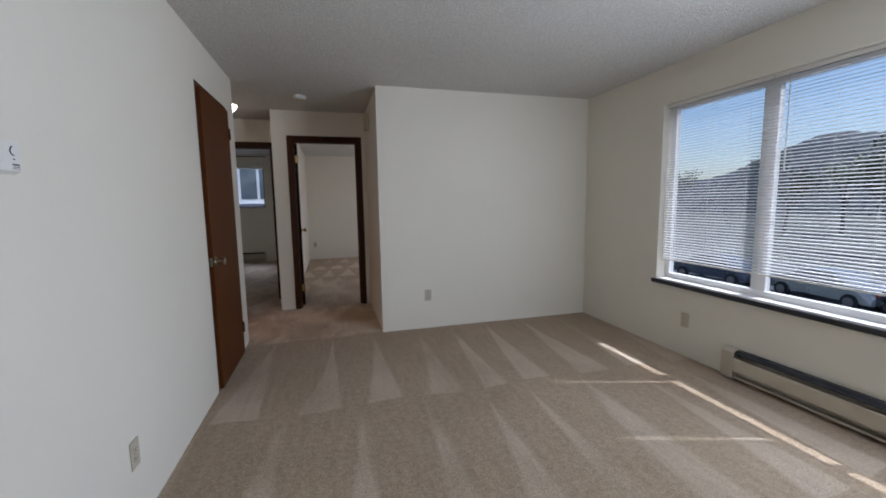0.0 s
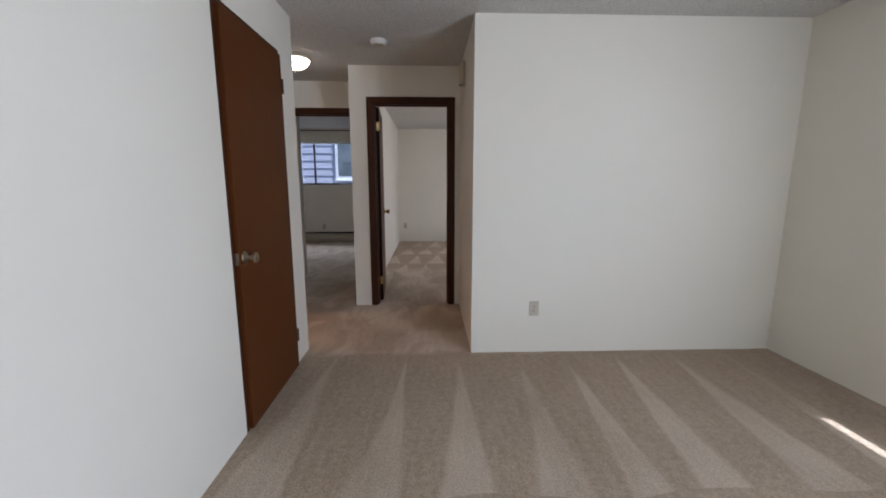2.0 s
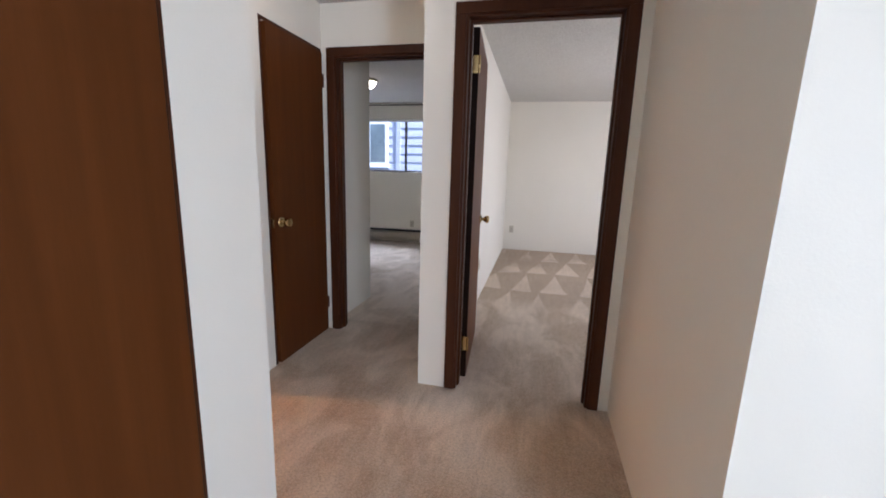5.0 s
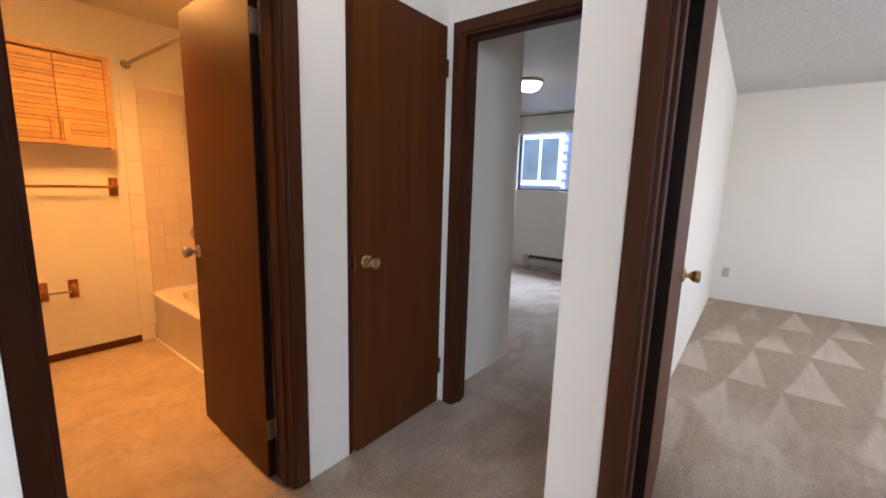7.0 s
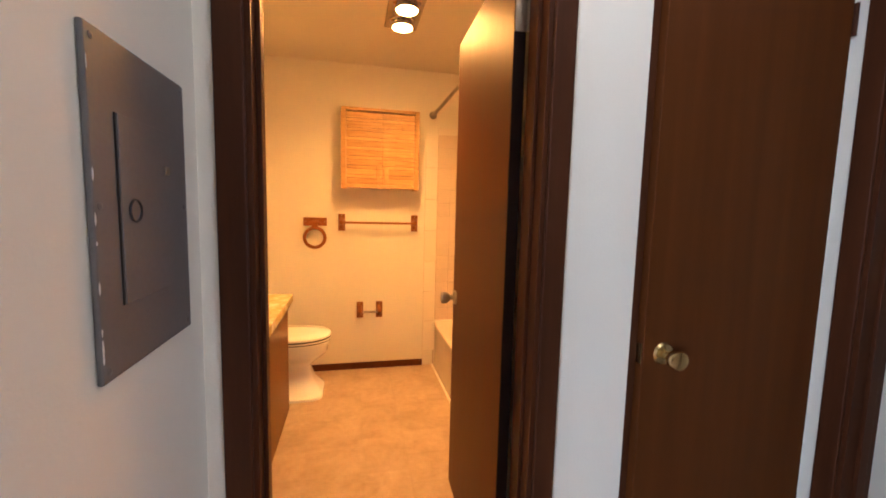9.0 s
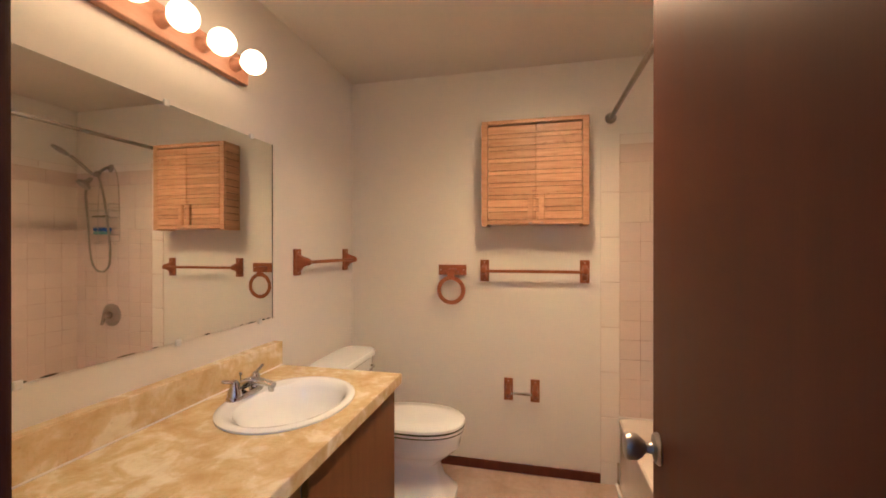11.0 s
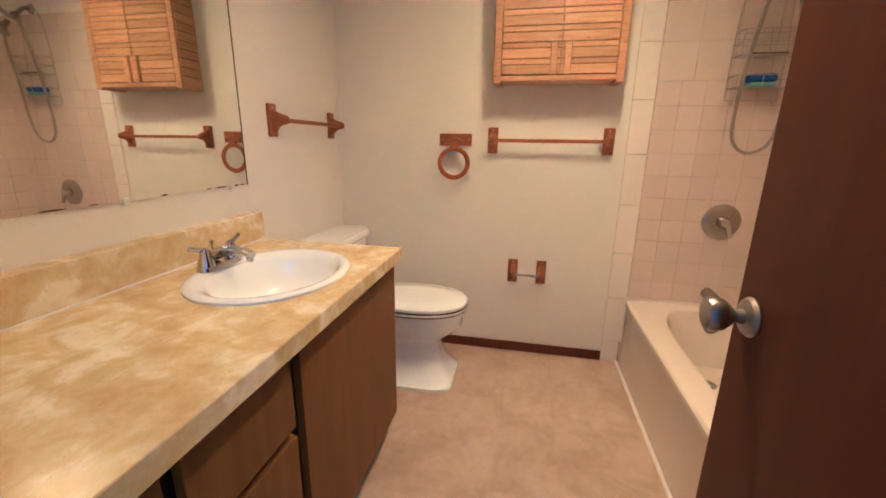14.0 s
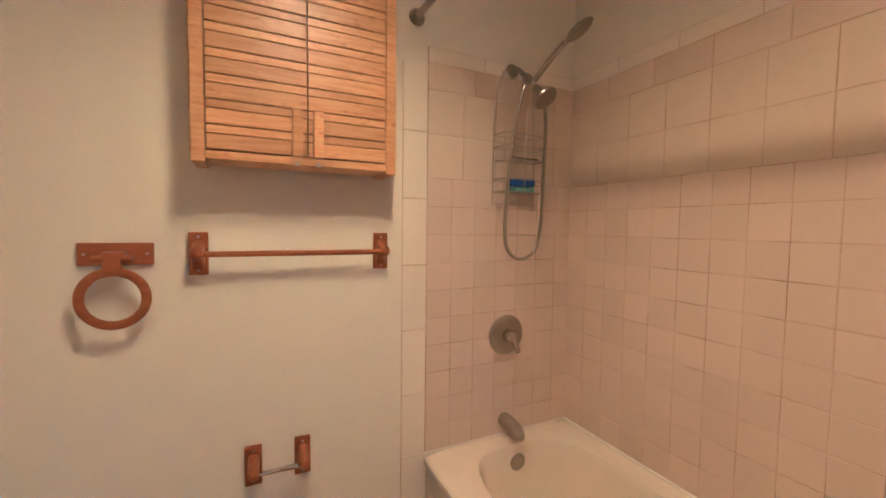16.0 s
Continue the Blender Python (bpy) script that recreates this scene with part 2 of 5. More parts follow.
M_GLASS = glass()


# ---- building helpers ----
def base_of(ob):
    while ob.parent:
        ob = ob.parent
    return ob.location.copy()


def thing(name, loc, label, category, group="", kind=""):
    ob = new(name)
    ob.location = loc
    return tagged(ob, label, category, group, kind)


def part(name, bm, material, parent=None, label="", smooth=False, local=False):
    """One bmesh, in world metres, as a mesh under a thing or a part."""
    bmesh.ops.recalc_face_normals(bm, faces=bm.faces)
    if parent is not None and not local:
        bmesh.ops.translate(bm, verts=bm.verts, vec=-base_of(parent))
    me = bpy.data.meshes.new(name)
    bm.to_mesh(me)
    bm.free()
    if smooth:
        for p in me.polygons:
            p.use_smooth = True
        me.set_sharp_from_angle(angle=radians(38))
    me.materials.append(material)
    ob = new(name, me)
    if parent is not None:
        ob.parent = parent
    if label:
        ob["label"] = label
    return ob


def alone(name, bm, material, label, category, kind="", group="", smooth=False):
    """A thing that is one mesh, with its origin at its base."""
    lo = [min(v.co[i] for v in bm.verts) for i in range(3)]
    hi = [max(v.co[i] for v in bm.verts) for i in range(3)]
    loc = Vector(((lo[0] + hi[0]) / 2, (lo[1] + hi[1]) / 2, lo[2]))
    if kind == "structure":
        loc = Vector((0, 0, 0))
    bmesh.ops.translate(bm, verts=bm.verts, vec=-loc)
    ob = part(name, bm, material, smooth=smooth)
    ob.location = loc
    return tagged(ob, label, category, group, kind)


def box(x0, x1, y0, y1, z0, z1, bevel=0.0, seg=2, bm=None):
    one = bmesh.new()
    bmesh.ops.create_cube(one, size=1.0)
    for v in one.verts:
        v.co = ((x0 + x1) / 2 + v.co.x * (x1 - x0), (y0 + y1) / 2 + v.co.y * (y1 - y0), (z0 + z1) / 2 + v.co.z * (z1 - z0))
    if bevel:
        bmesh.ops.bevel(one, geom=one.edges[:], offset=bevel, segments=seg, affect="EDGES", profile=0.5)
    return join(bm, one)


def join(bm, other):
    if bm is None:
        return other
    me = bpy.data.meshes.new("tmp")
    other.to_mesh(me)
    other.free()
    bm.from_mesh(me)
    bpy.data.meshes.remove(me)
    return bm


def move(bm, m):
    bmesh.ops.transform(bm, matrix=m, verts=bm.verts)
    return bm


def turned(profile, steps=28, axis="z", origin=(0, 0, 0), bm=None, sx=1.0, sy=1.0):
    """A turned shape: (radius, height) pairs spun round an axis."""
    one = bmesh.new()
    rings = []
    for r, h in profile:
        if r < 1e-6:
            rings.append([one.verts.new((0, 0, h))])
        else:
            rings.append([one.verts.new((r * sx * math.cos(2 * math.pi * i / steps), r * sy * math.sin(2 * math.pi * i / steps), h)) for i in range(steps)])
    for a, b in zip(rings, rings[1:]):
        for i in range(steps):
            j = (i + 1) % steps
            if len(a) == 1 and len(b) == 1:
                continue
            if len(a) == 1:
                one.faces.new((a[0], b[i], b[j]))
            elif len(b) == 1:
                one.faces.new((a[i], a[j], b[0]))
            else:
                one.faces.new((a[i], a[j], b[j], b[i]))
    if len(rings[0]) > 1:
        one.faces.new(rings[0])
    if len(rings[-1]) > 1:
        one.faces.new(rings[-1])
    turn = {"z": Matrix.Identity(4), "x": Matrix.Rotation(radians(90), 4, "Y"), "-x": Matrix.Rotation(radians(-90), 4, "Y"),
            "y": Matrix.Rotation(radians(-90), 4, "X"), "-y": Matrix.Rotation(radians(90), 4, "X"), "-z": Matrix.Rotation(radians(180), 4, "X")}[axis]
    move(one, Matrix.Translation(origin) @ turn)
    return join(bm, one)


def tube(points, radius, steps=10, bm=None, closed=False):
    """A round rod or hose along points."""
    one = bmesh.new()
    pts = [Vector(p) for p in points]
    n = len(pts)
    rings = []
    up = Vector((0.13, 0.21, 0.97))
    for i, p in enumerate(pts):
        if closed:
            d = pts[(i + 1) % n] - pts[i - 1]
        else:
            d = pts[min(i + 1, n - 1)] - pts[max(i - 1, 0)]
        d.normalize()
        a = d.cross(up)
        if a.length < 1e-4:
            a = d.cross(Vector((1, 0, 0)))
        a.normalize()
        b = d.cross(a)
        rings.append([one.verts.new(p + radius * (math.cos(2 * math.pi * k / steps) * a + math.sin(2 * math.pi * k / steps) * b)) for k in range(steps)])
    for i in range(n if closed else n - 1):
        r0, r1 = rings[i], rings[(i + 1) % n]
        for k in range(steps):
            one.faces.new((r0[k], r0[(k + 1) % steps], r1[(k + 1) % steps], r1[k]))
    if not closed:
        one.faces.new(rings[0])
        one.faces.new(rings[-1])
    return join(bm, one)


def curve_pts(ctrl, n=10):
    """Points on a smooth curve through the control points."""
    c = [Vector(p) for p in ctrl]
    c = [c[0]] + c + [c[-1]]
    out = []
    for i in range(1, len(c) - 2):
        for k in range(n):
            t = k / n
            p0, p1, p2, p3 = c[i - 1:i + 3]
            out.append(0.5 * ((2 * p1) + (p2 - p0) * t + (2 * p0 - 5 * p1 + 4 * p2 - p3) * t * t + (3 * p1 - p0 - 3 * p2 + p3) * t ** 3))
    out.append(c[-2])
    return out


def slab(name, axis, p0, p1, u0, u1, z0, z1, holes, material, label):
    """A wall between two planes, with openings that go through it."""
    us = sorted({u0, u1, *[h[0] for h in holes], *[h[1] for h in holes]})
    zs = sorted({z0, z1, *[max(h[2], z0) for h in holes], *[h[3] for h in holes]})

    def solid(i, j):
        if not (0 <= i < len(us) - 1 and 0 <= j < len(zs) - 1):
            return False
        u, z = (us[i] + us[i + 1]) / 2, (zs[j] + zs[j + 1]) / 2
        return not any(h[0] < u < h[1] and h[2] < z < h[3] for h in holes)

    bm = bmesh.new()

    def quad(pts):
        vs = [bm.verts.new((p, u, z) if axis == "x" else (u, p, z)) for p, u, z in pts]
        bm.faces.new(vs)

    for i in range(len(us) - 1):
        for j in range(len(zs) - 1):
            if not solid(i, j):
                continue
            a, b, c, d = us[i], us[i + 1], zs[j], zs[j + 1]
            for p in (p0, p1):
                quad([(p, a, c), (p, b, c), (p, b, d), (p, a, d)])
            if not solid(i - 1, j):
                quad([(p0, a, c), (p1, a, c), (p1, a, d), (p0, a, d)])
            if not solid(i + 1, j):
                quad([(p0, b, c), (p1, b, c), (p1, b, d), (p0, b, d)])
            if not solid(i, j - 1):
                quad([(p0, a, c), (p1, a, c), (p1, b, c), (p0, b, c)])
            if not solid(i, j + 1):
                quad([(p0, a, d), (p1, a, d), (p1, b, d), (p0, b, d)])
    bmesh.ops.remove_doubles(bm, verts=bm.verts, dist=1e-5)
    return alone(name, bm, material, label, "wall", "structure")


# ---- the shell of the apartment ----
H = 2.38
slab("wall_living_left", "x", -0.925, -0.81, -2.0, 4.465, 0, H, [(3.425, 4.175, 0, 2.06)], M_WALL, "off-white painted living room wall beside the dark door")
slab("wall_panel", "y", 4.350, 4.465, -1.58, -0.925, 0, H, [], M_WALL, "off-white painted return wall carrying the breaker panel")
slab("wall_hall_left", "x", -1.695, -1.58, 3.715, 6.2, 0, H, [(4.555, 5.25, 0, 2.035), (5.55, 6.172, 0, 2.06)], M_WALL, "off-white hall wall with the bathroom and closet doors")
slab("wall_bedroom_rear_front", "y", 6.2, 6.315, -1.695, -0.642, 0, H, [(-1.475, -0.735, 0, 2.03)], M_WALL, "off-white wall with the rear bedroom doorway")
slab("wall_between_bedrooms", "x", -0.642, -0.529, 5.58, 10.2, 0, H, [], M_WALL, "off-white wall between the two bedrooms")
slab("wall_bedroom_front", "y", 5.58, 5.695, -0.529, 2.746, 0, H, [(-0.416, 0.325, 0, 2.03)], M_WALL, "off-white wall with the dark framed bedroom doorway")
slab("wall_living_far", "y", 4.354, 4.469, 0.44, 2.746, 0, H, [], M_WALL, "off-white blank living room end wall with an outlet")
slab("wall_hall_right", "x", 0.44, 0.555, 4.469, 5.58, 0, H, [], M_WALL, "off-white hall wall with the door chime")
slab("wall_window", "x", 2.746, 2.90, -2.0, 10.35, -0.12, 2.6, [(-0.30, 3.305, 0.592, 2.075), (7.0, 8.8, 0.9, 2.1)], M_WALL, "off-white outer wall with the wide living room window")
slab("wall_far", "y", 10.2, 10.35, -4.115, 2.746, -0.12, 2.6, [(-3.26, -1.42, 1.225, 2.125)], M_WALL, "off-white outer bedroom wall with the small sliding window")
slab("wall_bedroom_rear_left", "x", -4.115, -4.0, 6.315, 10.2, 0, H, [], M_WALL, "off-white bedroom side wall")
slab("wall_closet_side", "x", -1.70, -1.585, 6.315, 7.05, 0, H, [], M_WALL, "off-white wall beside the rear bedroom entry")
slab("wall_closet_front", "y", 6.935, 7.05, -4.0, -1.70, 0, H, [], M_WALL, "off-white closet wall of the rear bedroom")
slab("wall_back", "y", -2.115, -2.0, -0.925, 2.90, -0.12, 2.6, [], M_WALL, "off-white wall behind the living room")
slab("wall_bath_back", "x", -3.97, -3.855, 3.715, 6.17, 0, H + 0.005, [], M_BATHWALL, "warm off-white satin bathroom end wall")
slab("wall_bath_mirror", "y", 3.715, 3.83, -3.855, -1.695, 0, H + 0.005, [], M_BATHWALL, "warm off-white satin wall behind the mirror")
slab("wall_tub_side", "y", 6.17, 6.315, -3.97, -1.695, 0, H + 0.005, [], M_BATHWALL, "warm off-white wall above the bathtub tiles")
slab("wall_tub_end", "x", -2.335, -2.22, 5.43, 6.17, 0, H + 0.005, [], M_BATHWALL, "warm off-white wall at the end of the bathtub")

bm = box(-0.925, 2.746, -2.0, 5.58, H, H + 0.12)
box(-1.64, -0.925, 4.319, 6.2, H, H + 0.12, bm=bm)
box(-0.925, -0.642, 5.58, 6.2, H, H + 0.12, bm=bm)
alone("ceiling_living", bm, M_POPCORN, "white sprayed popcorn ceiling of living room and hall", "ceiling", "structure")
bm = box(-0.642, 2.746, 5.58, 10.2, H + 0.001, H + 0.121)
box(-4.115, -0.642, 6.2, 10.2, H + 0.001, H + 0.121, bm=bm)
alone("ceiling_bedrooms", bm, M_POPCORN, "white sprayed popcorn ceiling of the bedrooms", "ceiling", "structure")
alone("ceiling_bath", box(-3.97, -1.64, 3.715, 6.2, H + 0.006, H + 0.12), M_BATHCEIL, "smooth warm white painted bathroom ceiling", "ceiling", "structure")
bm = box(-0.925, 2.746, -2.0, 5.58, -0.12, 0)
box(-1.63, -0.925, 4.319, 6.2, -0.12, 0, bm=bm)
box(-0.925, -0.642, 5.58, 6.2, -0.12, 0, bm=bm)
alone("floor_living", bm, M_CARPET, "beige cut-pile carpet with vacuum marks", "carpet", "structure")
bm = box(-0.642, 2.746, 5.58, 10.2, -0.12, -0.0005)
alone("floor_bedroom", bm, M_CARPET_BED, "beige cut-pile bedroom carpet with triangular vacuum marks", "carpet", "structure")
alone("floor_bedroom_rear", box(-4.115, -0.642, 6.2, 10.2, -0.12, -0.0005), M_CARPET_REAR, "beige cut-pile carpet with brushed pile in the rear bedroom", "carpet", "structure")


# ---- doors ----
def casing(name, axis, f0, f1, u0, u1, top, label, width=0.06, jamb=0.018, proud=0.012, sides=(1, 1)):
    """Jamb lining, stops and flat casings round an opening; f0, f1 are the two wall faces."""
    mid = ((f0 + f1) / 2, (u0 + u1) / 2, 0) if axis == "x" else ((u0 + u1) / 2, (f0 + f1) / 2, 0)
    root = thing(name, mid, label, "door frame", kind="structure")

    def b(n, p0, p1, a0, a1, z0, z1, bev):
        bmx = box(p0, p1, a0, a1, z0, z1, bev) if axis == "x" else box(a0, a1, p0, p1, z0, z1, bev)
        part(n, bmx, M_TRIM, root)

    b("jamb", f0 - 0.001, f1 + 0.001, u0, u0 + jamb, 0.001, top - jamb, 0.001)
    b("jamb", f0 - 0.001, f1 + 0.001, u1 - jamb, u1, 0.001, top - jamb, 0.001)
    b("head_jamb", f0 - 0.001, f1 + 0.001, u0, u1, top - jamb, top, 0.001)
    c = (f0 + f1) / 2
    b("door_stop", c - 0.015, c + 0.02, u0 + jamb, u0 + jamb + 0.011, 0.001, top - jamb - 0.011, 0.002)
    b("door_stop", c - 0.015, c + 0.02, u1 - jamb - 0.011, u1 - jamb, 0.001, top - jamb - 0.011, 0.002)
    b("door_stop", c - 0.015, c + 0.02, u0 + jamb, u1 - jamb, top - jamb - 0.011, top - jamb, 0.002)
    if width:
        for on, face, d in ((sides[0], f0, -proud), (sides[1], f1, proud)):
            if on:
                p, q = sorted((face + (0.001 if d > 0 else -0.001), face + d))
                b("casing", p, q, u0 - width + 0.006, u0 + 0.006, 0.001, top - 0.006, 0.004)
                b("casing", p, q, u1 - 0.006, u1 + width - 0.006, 0.001, top - 0.006, 0.004)
                b("head_casing", p, q, u0 - width + 0.006, u1 + width - 0.006, top - 0.006, top + width - 0.006, 0.004)
    return root


def knob(parent, x, y, z, d, material, shape="round"):
    """A knob with its rose, standing out of a door face along direction d (local y)."""
    ax = "y" if d > 0 else "-y"
    part("rose", turned([(0.0, 0), (0.031, 0), (0.032, 0.003), (0.028, 0.009), (0.016, 0.012), (0.0, 0.012)], 28, ax, (x, y, z)), material, parent, smooth=True, local=True)
    if shape == "round":
        prof = [(0.0, 0.010), (0.012, 0.010), (0.010, 0.024), (0.019, 0.033), (0.0255, 0.041), (0.027, 0.058), (0.0245, 0.064), (0.017, 0.0665), (0.0, 0.0665)]
    else:
        prof = [(0.0, 0.010), (0.012, 0.010), (0.010, 0.024), (0.013, 0.036), (0.024, 0.048), (0.0265, 0.058), (0.024, 0.0625), (0.017, 0.059), (0.0, 0.057)]
    part("knob", turned(prof, 28, ax, (x, y, z)), material, parent, smooth=True, local=True)


def door(name, loc, angle, width, height, label, knob_mat, hinge_mat, thick=0.035, shape="round", both=True, hinge_face=1, knob_side=None, kz=0.925, inset=0.062):
    """A flush door leaf. Local x runs from the hinge to the latch edge, y through its thickness."""
    root = thing(name, loc, label, "door")
    root.rotation_euler = (0, 0, radians(angle))
    leaf = part("leaf", box(0.002, width, 0, thick, 0.012, height, 0.002), M_DOOR, root, local=True)
    # Thin strip over the hinge edge, much darker than the leaf.
    part("hinge_edge", box(0.0006, 0.0019, 0.001, thick - 0.001, 0.014, height - 0.002), M_DOOR_EDGE, leaf, "blackish hinge edge", local=True)
    kx = width - inset
    if both or knob_side == 1:
        knob(root, kx, thick, kz, 1, knob_mat, shape)
    if both or knob_side == -1:
        knob(root, kx, 0, kz, -1, knob_mat, shape)
    part("latch_plate", box(width - 0.0005, width + 0.0015, thick / 2 - 0.012, thick / 2 + 0.012, kz - 0.03, kz + 0.028, 0.0004), knob_mat, leaf, local=True)
    for hz in (0.19, height - 0.23):
        hy = thick + 0.004 if hinge_face > 0 else -0.004
        hb = turned([(0.0, 0), (0.0055, 0), (0.0055, 0.089), (0.0, 0.089)], 12, "z", (-0.003, hy, hz))
        box(-0.003, 0.001, 0.002, thick - 0.002, hz, hz + 0.089, 0.0004, bm=hb)
        part("hinge", hb, hinge_mat, root, local=True)
    return root


# coat closet door in the living room wall, shut
casing("door_frame_coat_closet", "x", -0.925, -0.81, 3.405, 4.195, 2.085, "thin dark-stained jamb round the living room door", width=0.0, jamb=0.026)
door("closet_door", (-0.822, 4.166, 0), -90, 0.732, 2.05, "shut dark brown stained flush door in the living room wall", M_DARKBRASS, M_TRIM, shape="tulip", both=False, hinge_face=1, knob_side=1, kz=0.906, inset=0.046)
# bathroom door, open inwards
casing("door_frame_bath", "x", -1.695, -1.58, 4.556, 5.26, 2.045, "dark-stained casing round the bathroom doorway")
door("bathroom_door", (-1.706, 5.240, 0), 177.8, 0.692, 2.02, "dark brown stained flush bathroom door standing open", M_NICKEL, M_OLDBRASS, hinge_face=-1, kz=0.916, inset=0.050)
# linen closet door in the hall, shut
casing("door_frame_linen", "x", -1.695, -1.58, 5.53, 6.19, 2.085, "thin dark-stained jamb round the hall closet door", width=0.0, jamb=0.022)
door("linen_closet_door", (-1.592, 6.165, 0), -90, 0.608, 2.055, "shut dark brown stained flush closet door with brass knob", M_BRASS, M_TRIM, both=False, hinge_face=1, knob_side=1)
# bedroom doorways
casing("door_frame_bedroom_rear", "y", 6.2, 6.315, -1.487, -0.723, 2.042, "dark-stained casing round the rear bedroom doorway", width=0.058)
casing("door_frame_bedroom", "y", 5.58, 5.695, -0.428, 0.337, 2.042, "dark-stained casing round the bedroom doorway", width=0.056)
door("bedroom_door", (-0.373, 5.712, 0), 94.0, 0.74, 2.02, "dark brown stained flush bedroom door standing wide open", M_BRASS, M_BRASS, hinge_face=-1)


# ---- windows ----
def window(name, axis, glass_at, u0, u1, z0, z1, frame_w, mullions, material, label, outer=0.05, pane_label=""):
    root = thing(name, (glass_at, (u0 + u1) / 2, z0) if axis == "x" else ((u0 + u1) / 2, glass_at, z0), label, "window", kind="structure")

    def b(n, a0, a1, c0, c1, d0, d1, mt, bev, par):
        bmx = box(glass_at + d0, glass_at + d1, a0, a1, c0, c1, bev) if axis == "x" else box(a0, a1, glass_at + d0, glass_at + d1, c0, c1, bev)
        return part(n, bmx, mt, par)

    d = outer / 2
    b("window_frame", u0, u0 + frame_w, z0, z1, -d, d, material, 0.003, root)
    b("window_frame", u1 - frame_w, u1, z0, z1, -d, d, material, 0.003, root)
    b("window_frame", u0 + frame_w, u1 - frame_w, z0, z0 + frame_w, -d, d, material, 0.003, root)
    b("window_frame", u0 + frame_w, u1 - frame_w, z1 - frame_w, z1, -d, d, material, 0.003, root)
    edges = [u0 + frame_w]
    for c, w in mullions:
        b("mullion", c - w / 2, c + w / 2, z0 + frame_w, z1 - frame_w, -d, d * 0.8, material, 0.003, root)
        edges += [c - w / 2, c + w / 2]
    edges.append(u1 - frame_w)
    edges.sort()
    for a, c in zip(edges[::2], edges[1::2]):
        pane = b("pane", a, c, z0 + frame_w, z1 - frame_w, -0.003, 0.003, M_GLASS, 0, root)
        pane.visible_shadow = False
    return root


window("window_living", "x", 2.862, -0.30, 3.305, 0.60, 2.075, 0.045, [(0.5, 0.12), (1.46, 0.055), (2.498, 0.10)], M_VINYLWHITE, "wide white vinyl sliding window behind mini blinds")
window("window_bedroom", "x", 2.862, 7.0, 8.8, 0.9, 2.1, 0.045, [(7.9, 0.06)], M_VINYLWHITE, "white vinyl bedroom window")
window("window_rear", "y", 10.30, -3.26, -1.42, 1.225, 2.125, 0.028, [(-2.31, 0.034)], M_BRONZE, "small dark bronze sliding bedroom window")

alone("window_sill_living", box(2.728, 2.746, -0.36, 3.345, 0.556, 0.590, 0.003), M_DARKSLOT, "dark painted wooden nosing under the window", "window sill", "structure")
alone("window_stool_living", box(2.747, 2.835, -0.30, 3.305, 0.585, 0.602, 0.002), M_VINYLWHITE, "white inner window stool", "window sill", "structure")


def blind(name, y0, y1, top, bottom, label):
    """Aluminium mini blind: head rail, slats, bottom rail, cords and wand."""
    x = 2.788
    root = thing(name, (x, (y0 + y1) / 2, bottom), label, "blind", "living room blinds")
    part("head_rail", box(x - 0.014, x + 0.014, y0, y1, top - 0.026, top, 0.002), M_WHITE, root)
    part("bottom_rail", box(x - 0.012, x + 0.012, y0, y1, bottom, bottom + 0.012, 0.003), M_WHITE, root)
    half = (y1 - y0) / 2 - 0.003
    sm = bmesh.new()
    rows = []
    for k in range(5):
        s = (k / 4 - 0.5) * 0.025
        h = 0.0022 * (1 - (k / 2 - 1) ** 2) + s * 0.30
        rows.append([(s, h + 0.0003), (s, h - 0.0003)])
    vs = [[[sm.verts.new((s, yy, h)) for s, h in r] for r in rows] for yy in (-half, half)]
    for k in range(4):
        for side in (0, 1):
            sm.faces.new((vs[0][k][side], vs[0][k + 1][side], vs[1][k + 1][side], vs[1][k][side]))
    for k in (0, 4):
        sm.faces.new((vs[0][k][0], vs[0][k][1], vs[1][k][1], vs[1][k][0]))
    bmesh.ops.recalc_face_normals(sm, faces=sm.faces)
    me = bpy.data.meshes.new("slat")
    sm.to_mesh(me)
    sm.free()
    me.materials.append(M_SLAT)
    n = int((top - 0.03 - bottom - 0.018) / 0.0212)
    for k in range(n):
        ob = new("slat", me)
        ob.parent = root
        ob.location = (0, 0, 0.028 + k * (top - 0.04 - bottom - 0.02) / (n - 1))
        ob.rotation_euler = (0, random.uniform(-0.03, 0.03), 0)
    for cy in (y0 + 0.13, (y0 + y1) / 2, y1 - 0.13):
        part("ladder_cord", tube([(x - 0.0135, cy, bottom + 0.006), (x - 0.0135, cy, top - 0.02)], 0.0008, 5), M_WHITE, root)
    part("tilt_wand", tube([(x - 0.022, y1 - 0.10, top - 0.02), (x - 0.024, y1 - 0.105, top - 0.62)], 0.004, 8), M_GLASSY, root, "clear plastic wand")
    return root


M_GLASSY = surface("clear_plastic", (0.7, 0.72, 0.72), (0.78, 0.8, 0.8), 0.12, scale=6)
blind("mini_blind", 2.452, 3.292, 2.072, 0.762, "white aluminium mini blind lowered over the window")
blind("mini_blind", 1.735, 2.446, 2.072, 0.762, "white aluminium mini blind lowered over the window")
blind("mini_blind", 0.6, 1.729, 2.072, 0.762, "white aluminium mini blind lowered over the window")
blind("mini_blind", -0.29, 0.594, 2.072, 0.762, "white aluminium mini blind lowered over the window")

